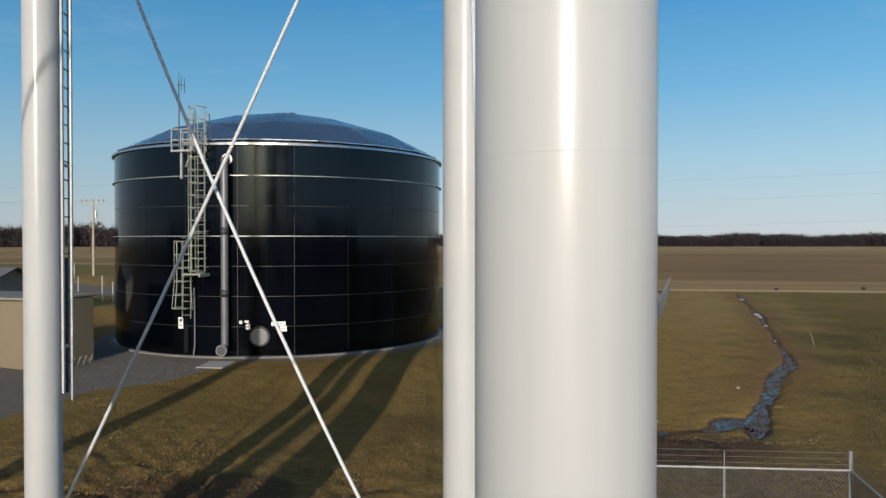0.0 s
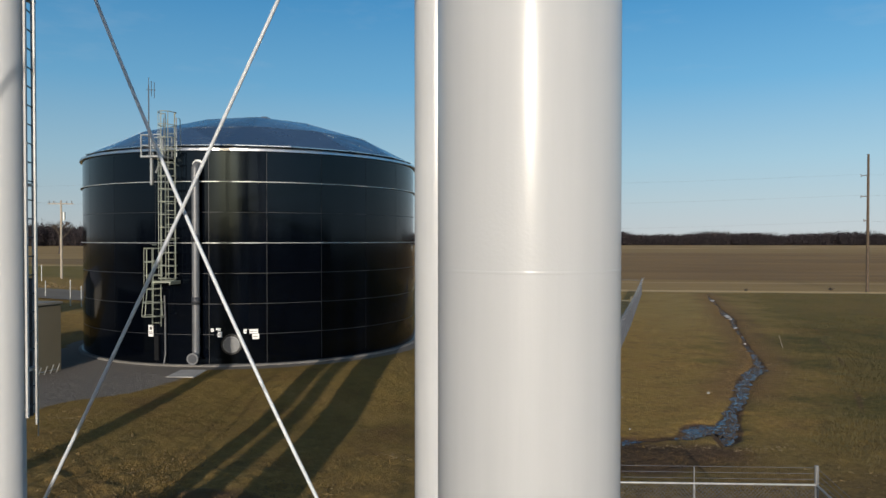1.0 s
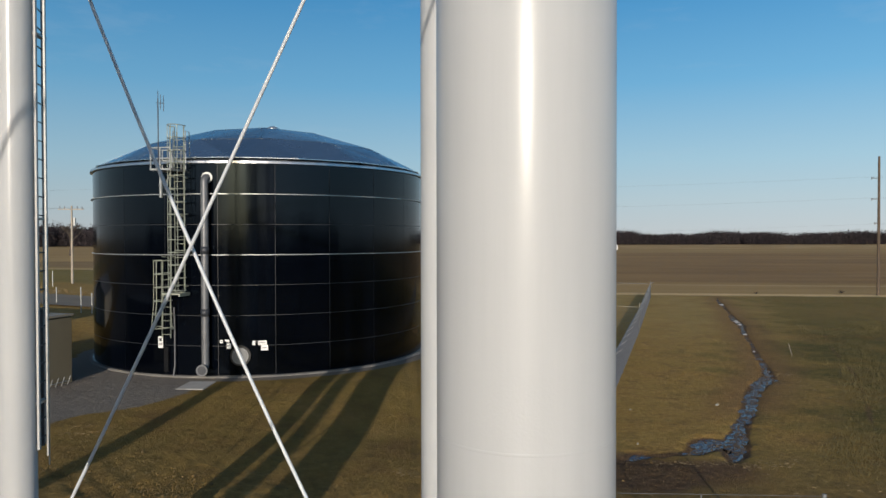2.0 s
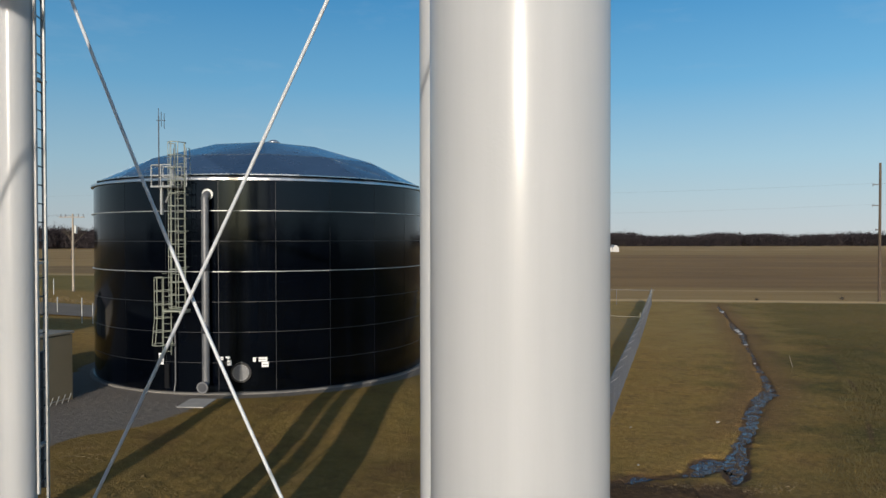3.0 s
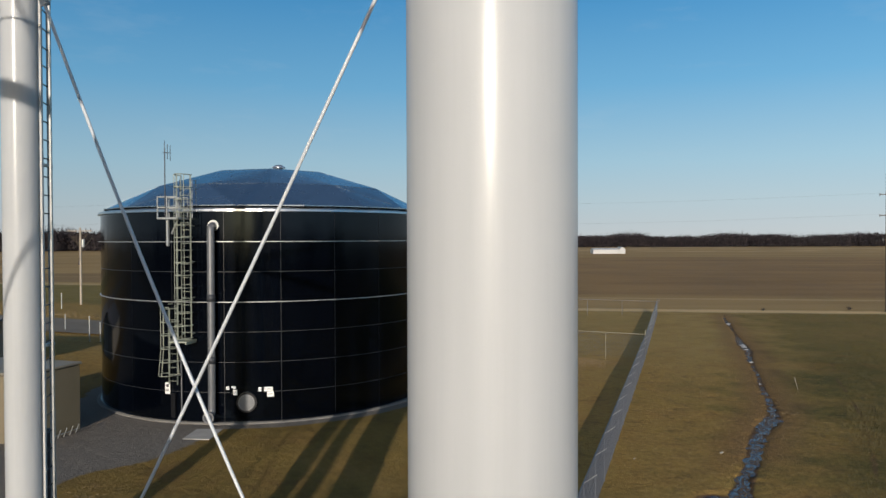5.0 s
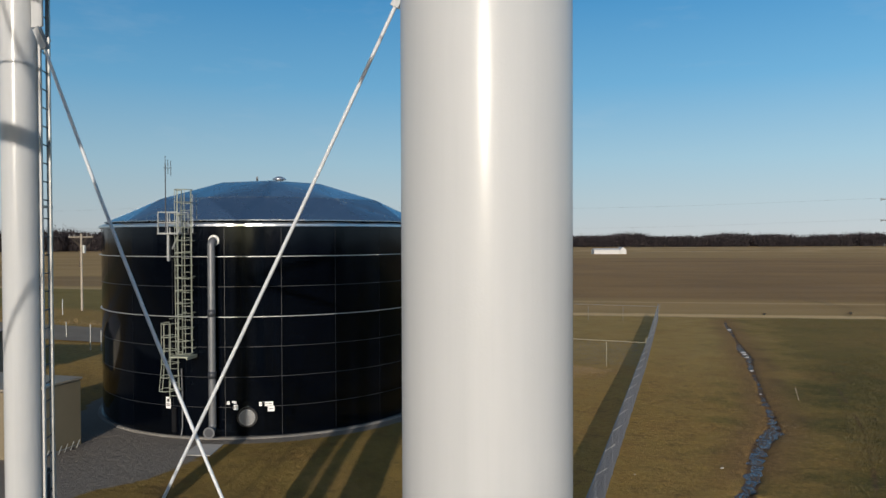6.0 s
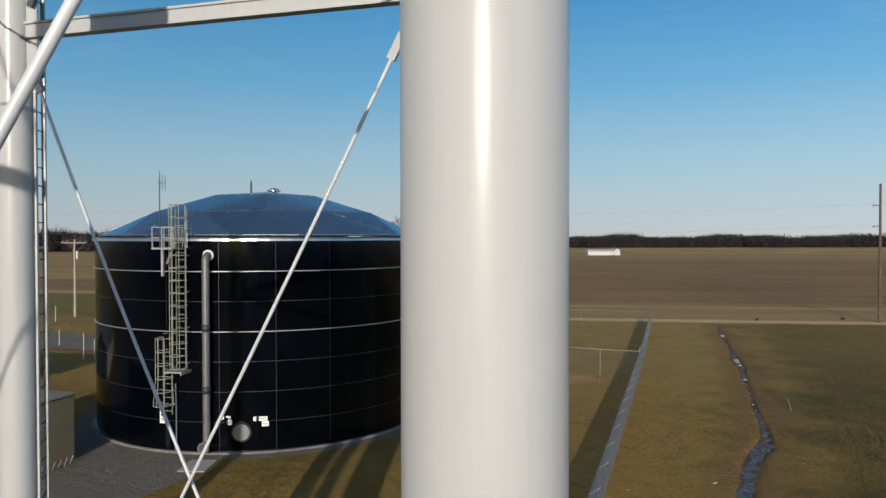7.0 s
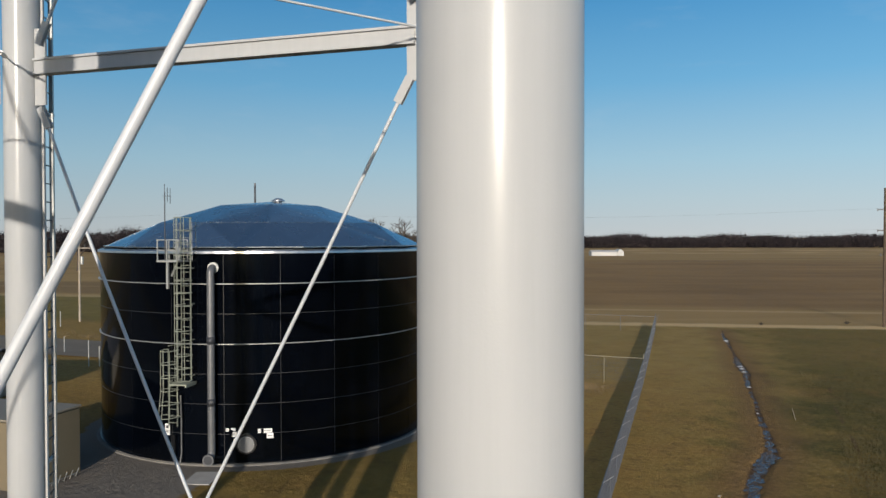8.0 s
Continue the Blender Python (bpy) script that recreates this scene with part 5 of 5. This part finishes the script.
# ---- utility poles and lines ----
def build_poles():
    x, y = -36.15, 75.2
    z = land_z(x, y)
    p = thing("utility_pole", "weathered pale wooden utility pole with one crossarm", "utility pole", at=(x, y, z))
    cyl_part("shaft", (0, 0, -0.3), (0, 0, 7.9), 0.125, pale_wood, p, 12, "", 0.085)
    box_part("crossarm", pose(0, -0.14, 7.55, 0, 0, 8), (2.4, 0.09, 0.09), pale_wood, p)
    for dx in (-1.05, -0.6, 0.6, 1.05):
        cyl_part("insulator", (dx, -0.14 + dx * 0.14, 7.6), (dx, -0.14 + dx * 0.14, 7.85), 0.045, grey_pipe, p, 8)
    cyl_part("transformer", (0.32, -0.1, 5.9), (0.32, -0.1, 6.7), 0.15, galvanized, p, 14, "grey can transformer")
    x, y = 56.3, 89.8
    q = thing("utility_pole", "tall brown wooden power pole at the field edge", "utility pole", at=(x, y, 0))
    cyl_part("shaft", (0, 0, -0.3), (0, 0, 17.3), 0.20, pole_wood, q, 12, "", 0.13)
    for h, w in ((14.6, 0.9), (12.0, 0.9), (9.0, 0.5)):
        box_part("arm", pose(-w / 2, 0, h), (w, 0.08, 0.09), pole_wood, q)
        cyl_part("insulator", (-w, 0, h - 0.2), (-w, 0, h + 0.15), 0.06, grey_pipe, q, 8)
    x, y = -30.4, 125.6
    z = land_z(x, y)
    m = thing("mast", "tall bare dark mast with a grey cap, beyond the tank", "mast", at=(x, y, z))
    cyl_part("shaft", (0, 0, -0.3), (0, 0, 20.2 - z), 0.21, dark_steel, m, 14, "", 0.16)
    cyl_part("cap", (0, 0, 20.2 - z), (0, 0, 20.6 - z), 0.18, grey_pipe, m, 14, "grey cap", 0.15)
    x, y = 56.3, 89.8
    for h in (14.75, 12.15, 8.9):
        bm = bmesh.new()
        far = (-110, 110)
        pts = []
        for i in range(25):
            u = i / 24
            pts.append((55.6 + (far[0] - 55.6) * u, y + (far[1] - y) * u, h - 1.0 * math.sin(math.pi * min(1, (u * 2) % 1.0001))))
        add_tube(bm, pts, 0.005, 4)
        tagged(part("power_line", bm, wire_dark), "thin sagging overhead wire", "cable", "overhead wires")
        bm = bmesh.new()
        add_tube(bm, [(55.6 + 120 * i / 12, y - 12 * i / 12, h - 1.0 * math.sin(math.pi * i / 12)) for i in range(13)], 0.005, 4)
        tagged(part("power_line", bm, wire_dark), "thin sagging overhead wire", "cable", "overhead wires")
    for dz in (0.0, 0.05):
        bm2 = bmesh.new()
        add_tube(bm2, [(-36 - 90 * i / 10, 75 - 4 * i / 10, 10.35 + dz - 0.7 * math.sin(math.pi * i / 10)) for i in range(11)], 0.005, 4)
        tagged(part("power_line", bm2, wire_dark), "thin sagging overhead wire", "cable", "overhead wires")


build_poles()


# ---- barn far off ----
def build_barn():
    c = Vector((101.5, 426, 0))
    barn = thing("barn", "long low white farm building far across the field", "barn", at=c)
    bm = bmesh.new()
    prof = [(-4, 0), (-4, 2.3), (0, 3.3), (4, 2.3), (4, 0)]
    a = [bm.verts.new((-9.3, y, z)) for y, z in prof]
    b = [bm.verts.new((7.0, y, z)) for y, z in prof]
    for i in range(4):
        bm.faces.new((a[i], b[i], b[i + 1], a[i + 1]))
    bm.faces.new(a)
    bm.faces.new(b[::-1])
    part("long_wing", bm, barn_white, barn)
    bm = bmesh.new()
    prof = [(5.6, 0), (5.6, 2.6), (7.4, 4.0), (9.2, 2.6), (9.2, 0)]
    a = [bm.verts.new((x, -5, z)) for x, z in prof]
    b = [bm.verts.new((x, 4, z)) for x, z in prof]
    for i in range(4):
        bm.faces.new((a[i], a[i + 1], b[i + 1], b[i]))
    bm.faces.new(a[::-1])
    bm.faces.new(b)
    part("gable_end", bm, barn_white, barn)


build_barn()


# ---- trees ----
def twig_cloud(verts, faces, rng, x, y, z, h, w, n):
    """Many thin upright slivers that together make a bare crown with gaps."""
    for _ in range(n):
        u = rng.random()
        hh = h * (0.12 + 0.88 * u ** 0.75)
        spread = w * (0.35 + 0.65 * math.sin(math.pi * min(0.98, 0.25 + 0.7 * u)))
        px, py = x + rng.gauss(0, 0.42) * spread, y + rng.gauss(0, 0.42) * spread
        pz = z + hh * rng.uniform(0.55, 1.0)
        ln = h * rng.uniform(0.04, 0.12)
        lean = rng.gauss(0, 0.5) * ln
        wd = rng.uniform(0.06, 0.22) * (1.25 - 0.85 * u)
        k = len(verts)
        verts += [(px - wd, py, pz - ln * 0.5), (px + wd, py, pz - ln * 0.4), (px + lean, py + rng.gauss(0, 0.3), pz + ln * 0.6)]
        faces.append((k, k + 1, k + 2))


def tree_belt(label, x0, y0, x1, y1, count, hmin, hmax, deep, seed, per=60):
    rng = random.Random(seed)
    verts, faces = [], []
    for i in range(count):
        u = (i + rng.random()) / count
        d = rng.random() * deep
        x, y = x0 + (x1 - x0) * u, y0 + (y1 - y0) * u + d
        z = land_z(x, y)
        h = rng.uniform(hmin, hmax) * (0.88 + 0.12 * math.sin(u * 37 + seed) + 0.10 * math.sin(u * 91))
        k = len(verts)
        tw = 0.25
        verts += [(x - tw, y, z - 0.5), (x + tw, y, z - 0.5), (x + 0.05, y, z + h * 0.8)]
        faces.append((k, k + 1, k + 2))
        twig_cloud(verts, faces, rng, x, y, z, h, h * 0.34, per)
        # dense undergrowth and lower limbs
        for _ in range(130):
            px, py = x + rng.gauss(0, 4), y + rng.gauss(0, 2)
            pz = z + rng.random() ** 0.8 * h * 0.80
            k = len(verts)
            for _c in range(3):
                verts.append((px + rng.gauss(0, 0.42), py + rng.gauss(0, 0.4), max(z - 0.4, pz + rng.gauss(0, 0.62))))
            faces.append((k, k + 1, k + 2))
    me = bpy.data.meshes.new("tree_line")
    me.from_pydata(verts, [], faces)
    return tagged(link("tree_line", me, bare_wood), label, "trees", kind="stuff")


tree_belt("dark belt of bare winter trees beyond the fields", -60, 700, 640, 680, 1300, 12.5, 16.2, 70, 1, 70)
tree_belt("belt of bare brown woods to the west", -420, 400, -60, 470, 760, 12.5, 17.5, 50, 2, 210)


tree_belt("bare woods behind the tower to the south", -330, -115, 260, -140, 520, 11, 19.0, 40, 5, 60)


def bare_tree(x, y, h, seed):
    rng = random.Random(seed)
    z = land_z(x, y)
    ob = thing("bare_tree", "leafless broad tree standing in the field", "tree", "field trees", at=(x, y, z))
    trunk, crown = bmesh.new(), bmesh.new()

    def grow(bm, p, d, ln, r, depth):
        q = p + d * ln
        add_cyl(bm, p, q, r, r * 0.62, 5 if depth > 1 else 4, caps=False)
        if depth == 0:
            return
        for _ in range(rng.choice((2, 3, 3))):
            e = (d + Vector((rng.gauss(0, 0.55), rng.gauss(0, 0.55), rng.gauss(0.12, 0.3)))).normalized()
            grow(crown, p + d * ln * rng.uniform(0.6, 1.0), e, ln * rng.uniform(0.6, 0.82), r * 0.66, depth - 1)

    grow(trunk, Vector((0, 0, -0.2)), Vector((0.03, 0, 1)), h * 0.27, h * 0.026, 6)
    part("trunk", trunk, bark, ob)
    part("crown", crown, bark, ob, "bare branching crown")


for x, y, h, s in ((-14.5, 206, 20, 3), (-10.0, 204, 22, 4), (-5.5, 205, 19, 8), (-92, 190, 13, 6)):
    bare_tree(x, y, h, s)


# ---- grass and straw ----
def build_grass():
    rng = np.random.RandomState(7)
    n = 90000
    x = rng.uniform(-16, 34, n)
    y = 12 + 50 * rng.rand(n) ** 1.6
    w = np.minimum(line_distance(x, y, DITCH), line_distance(x, y, BRANCH))
    edge = np.interp(y, [18, 24.5, 26, 28, 29.5, 33.4, 40], [-13.2, -12.6, -11.9, -10.4, -9.5, -9.2, -9.2])
    keep = (w > 0.35) & (x > edge + 0.2) & (np.hypot(x - TANK[0], y - TANK[1]) > TANK_R + 1.2)
    keep &= (wobble(x, y, 0.9, 31) + 0.6 * wobble(x, y, 2.6, 32) + rng.randn(n) * 0.5) > -0.3
    x, y = x[keep], y[keep]
    z = ground_height(x, y)
    verts, faces = [], []
    for px, py, pz in zip(x, y, z):
        for _ in range(3):
            a = rng.uniform(0, 6.28)
            hgt = rng.uniform(0.015, 0.06)
            wd = rng.uniform(0.004, 0.010)
            ox, oy = rng.randn(2) * 0.10
            c, s = math.cos(a), math.sin(a)
            lx, ly = rng.randn(2) * 0.05
            k = len(verts)
            verts += [(px + ox - wd * c, py + oy - wd * s, pz - 0.03), (px + ox + wd * c, py + oy + wd * s, pz - 0.03), (px + ox + lx, py + oy + ly, pz + hgt)]
            faces.append((k, k + 1, k + 2))
    me = bpy.data.meshes.new("grass")
    me.from_pydata(verts, [], faces)
    tagged(link("grass", me, dry_grass), "short dry winter grass in tufts", "grass", kind="stuff")


build_grass()


def build_straw():
    """Pale dead stalks lying about the ditch, the fence foot and the torn ground."""
    rng = random.Random(41)
    verts, faces = [], []
    spots = [(10.6, 23.0, 1.6, 0.5, 120), (8.6, 23.2, 1.5, 0.35, 90), (-0.5, 21.9, 0.9, 0.25, 40), (18.6, 38.2, 0.7, 0.5, 40), (12.7, 31.5, 0.25, 0.15, 12),
             (-5.0, 16.0, 5.0, 2.0, 260), (3.0, 17.0, 3.0, 2.5, 120), (-11.0, 23.5, 1.2, 1.0, 90), (12.0, 20.0, 4.0, 3.0, 140), (20, 33, 4, 6, 160)]
    for cx, cy, sx, sy, n in spots:
        for _ in range(n):
            x, y = cx + rng.gauss(0, 0.5) * sx, cy + rng.gauss(0, 0.5) * sy
            z = float(ground_height(x, y)) + 0.03
            a, ln = rng.uniform(0, 6.28), rng.uniform(0.05, 0.16)
            w = rng.uniform(0.003, 0.008)
            c, d = math.cos(a), math.sin(a)
            k = len(verts)
            verts += [(x - d * w, y + c * w, z), (x + d * w, y - c * w, z), (x + c * ln + d * w, y + d * ln - c * w, z + rng.uniform(0.0, 0.03)), (x + c * ln - d * w, y + d * ln + c * w, z + rng.uniform(0.01, 0.035))]
            faces.append((k, k + 1, k + 2, k + 3))
    me = bpy.data.meshes.new("straw")
    me.from_pydata(verts, [], faces)
    tagged(link("straw", me, straw_mat), "pale dead stalks scattered on the grass", "straw", kind="stuff")


build_straw()


def build_weeds():
    """Rough taller stalks, in drifts, on the unmown side of the ditch."""
    rng = np.random.RandomState(23)
    n = 52000
    x, y = rng.uniform(13, 42, n), 17 + 45 * rng.rand(n)
    w = line_distance(x, y, DITCH)
    side = x - np.interp(y, [17, 24, 28, 37, 45, 61, 78], [9, 12.5, 15.5, 20.7, 24.7, 30.4, 35.2])
    drift = wobble(x, y, 0.45, 51) + 0.7 * wobble(x, y, 1.3, 52)
    keep = (w > 0.5) & (side > 0.6) & (drift + rng.randn(n) * 0.7 > 0.35)
    x, y, drift = x[keep], y[keep], drift[keep]
    z = ground_height(x, y)
    verts, faces = [], []
    for px, py, pz, dr in zip(x, y, z, drift):
        for _ in range(4):
            a = rng.uniform(0, 6.28)
            hgt = rng.uniform(0.05, 0.17) * (0.7 + 0.5 * min(dr, 1.5))
            wd = rng.uniform(0.004, 0.012)
            ox, oy = rng.randn(2) * 0.12
            c, q = math.cos(a), math.sin(a)
            lx, ly = rng.randn(2) * 0.09
            k = len(verts)
            verts += [(px + ox - wd * c, py + oy - wd * q, pz - 0.03), (px + ox + wd * c, py + oy + wd * q, pz - 0.03), (px + ox + lx, py + oy + ly, pz + hgt)]
            faces.append((k, k + 1, k + 2))
    me = bpy.data.meshes.new("weeds")
    me.from_pydata(verts, [], faces)
    tagged(link("weeds", me, weed_mat), "rough dry weeds in drifts past the ditch", "weeds", kind="stuff")


build_weeds()


def build_tussocks():
    """Rank dry tussocks along the far verge of the lane."""
    rng = random.Random(83)
    verts, faces = [], []
    for i in range(1900):
        x = rng.uniform(-62, -16)
        y = 66.0 + 0.10 * (x + 28) + abs(rng.gauss(0, 2.2))
        tall = 0.24
        if i >= 500:
            x, y, tall = rng.gauss(9.3, 2.0), rng.gauss(54.5, 1.2), 0.15
        z = land_z(x, y) - 0.03
        for _k in range(9):
            a, h = rng.uniform(0, 6.28), tall * rng.uniform(0.4, 1.0)
            ox, oy = rng.gauss(0, 0.22), rng.gauss(0, 0.22)
            w = rng.uniform(0.008, 0.028)
            k = len(verts)
            verts += [(x + ox - w * math.cos(a), y + oy - w * math.sin(a), z), (x + ox + w * math.cos(a), y + oy + w * math.sin(a), z), (x + ox * 1.8, y + oy * 1.8, z + h)]
            faces.append((k, k + 1, k + 2))
    me = bpy.data.meshes.new("tussocks")
    me.from_pydata(verts, [], faces)
    tagged(link("tussocks", me, straw_mat), "rank straw-coloured tussocks along the lane and fence", "grass", kind="stuff")


build_tussocks()


def build_litter_and_glints():
    rng = random.Random(61)
    # beyond x = 20 the lumps stand in for glints and ice on the water
    for x, y, r in ((12.6, 31.35, 0.075), (8.6, 30.6, 0.04), (7.45, 25.5, 0.04), (32.1, 78.8, 0.34), (31.8, 78.0, 0.2), (27.0, 63.2, 0.30), (26.7, 62.2, 0.28), (26.2, 60.6, 0.2), (24.0, 54.5, 0.18), (21.0, 46.4, 0.1)):
        z = land_z(x, y) - (0.07 if x > 20 else -0.03)
        bm = bmesh.new()
        top = bm.verts.new((0.03, 0, min(0.07, 0.5 * r)))
        ring = [bm.verts.new((r * rng.uniform(0.5, 1.2) * math.cos(k * 0.785), 0.7 * r * rng.uniform(0.5, 1.2) * math.sin(k * 0.785), rng.uniform(-0.01, 0.04))) for k in range(8)]
        low = [bm.verts.new(v.co * 0.95 + Vector((0, 0, -0.05))) for v in ring]
        for k in range(8):
            bm.faces.new((ring[k], ring[(k + 1) % 8], top))
            bm.faces.new((low[k], low[(k + 1) % 8], ring[(k + 1) % 8], ring[k]))
        ob = part("litter", bm, glint_ice_mat if x > 20 else litter_dull)
        ob.location = (x, y, z)
        tagged(ob, "pale lump by the ditch: scrap nearby, icy glint on the water far off", "litter", "pale scraps")


build_litter_and_glints()


def build_shrubs():
    """Low dark bushes on the verge of the track."""
    rng = random.Random(71)
    for x, y, h in ((42.0, 92.3, 0.32), (53.3, 92.7, 0.45)):
        ob = thing("shrub", "small dark leafless bush beside the pale track", "shrub", "verge bushes", at=(x, y, land_z(x, y)))
        bm, twigs = bmesh.new(), bmesh.new()
        for _ in range(14):
            e = Vector((rng.gauss(0, 0.13), rng.gauss(0, 0.13), 0.7 * h * rng.uniform(0.5, 1.0)))
            add_cyl(bm, (0, 0, -0.05), e * 0.6, 0.02, 0.012, 4, caps=False)
            for _k in range(8):
                add_cyl(twigs, e * 0.5, e + Vector((rng.gauss(0, 0.13), rng.gauss(0, 0.13), rng.gauss(0, 0.10))), 0.014, 0.006, 3, caps=False)
        part("stems", bm, bark, ob)
        part("crown", twigs, bark, ob)


build_shrubs()
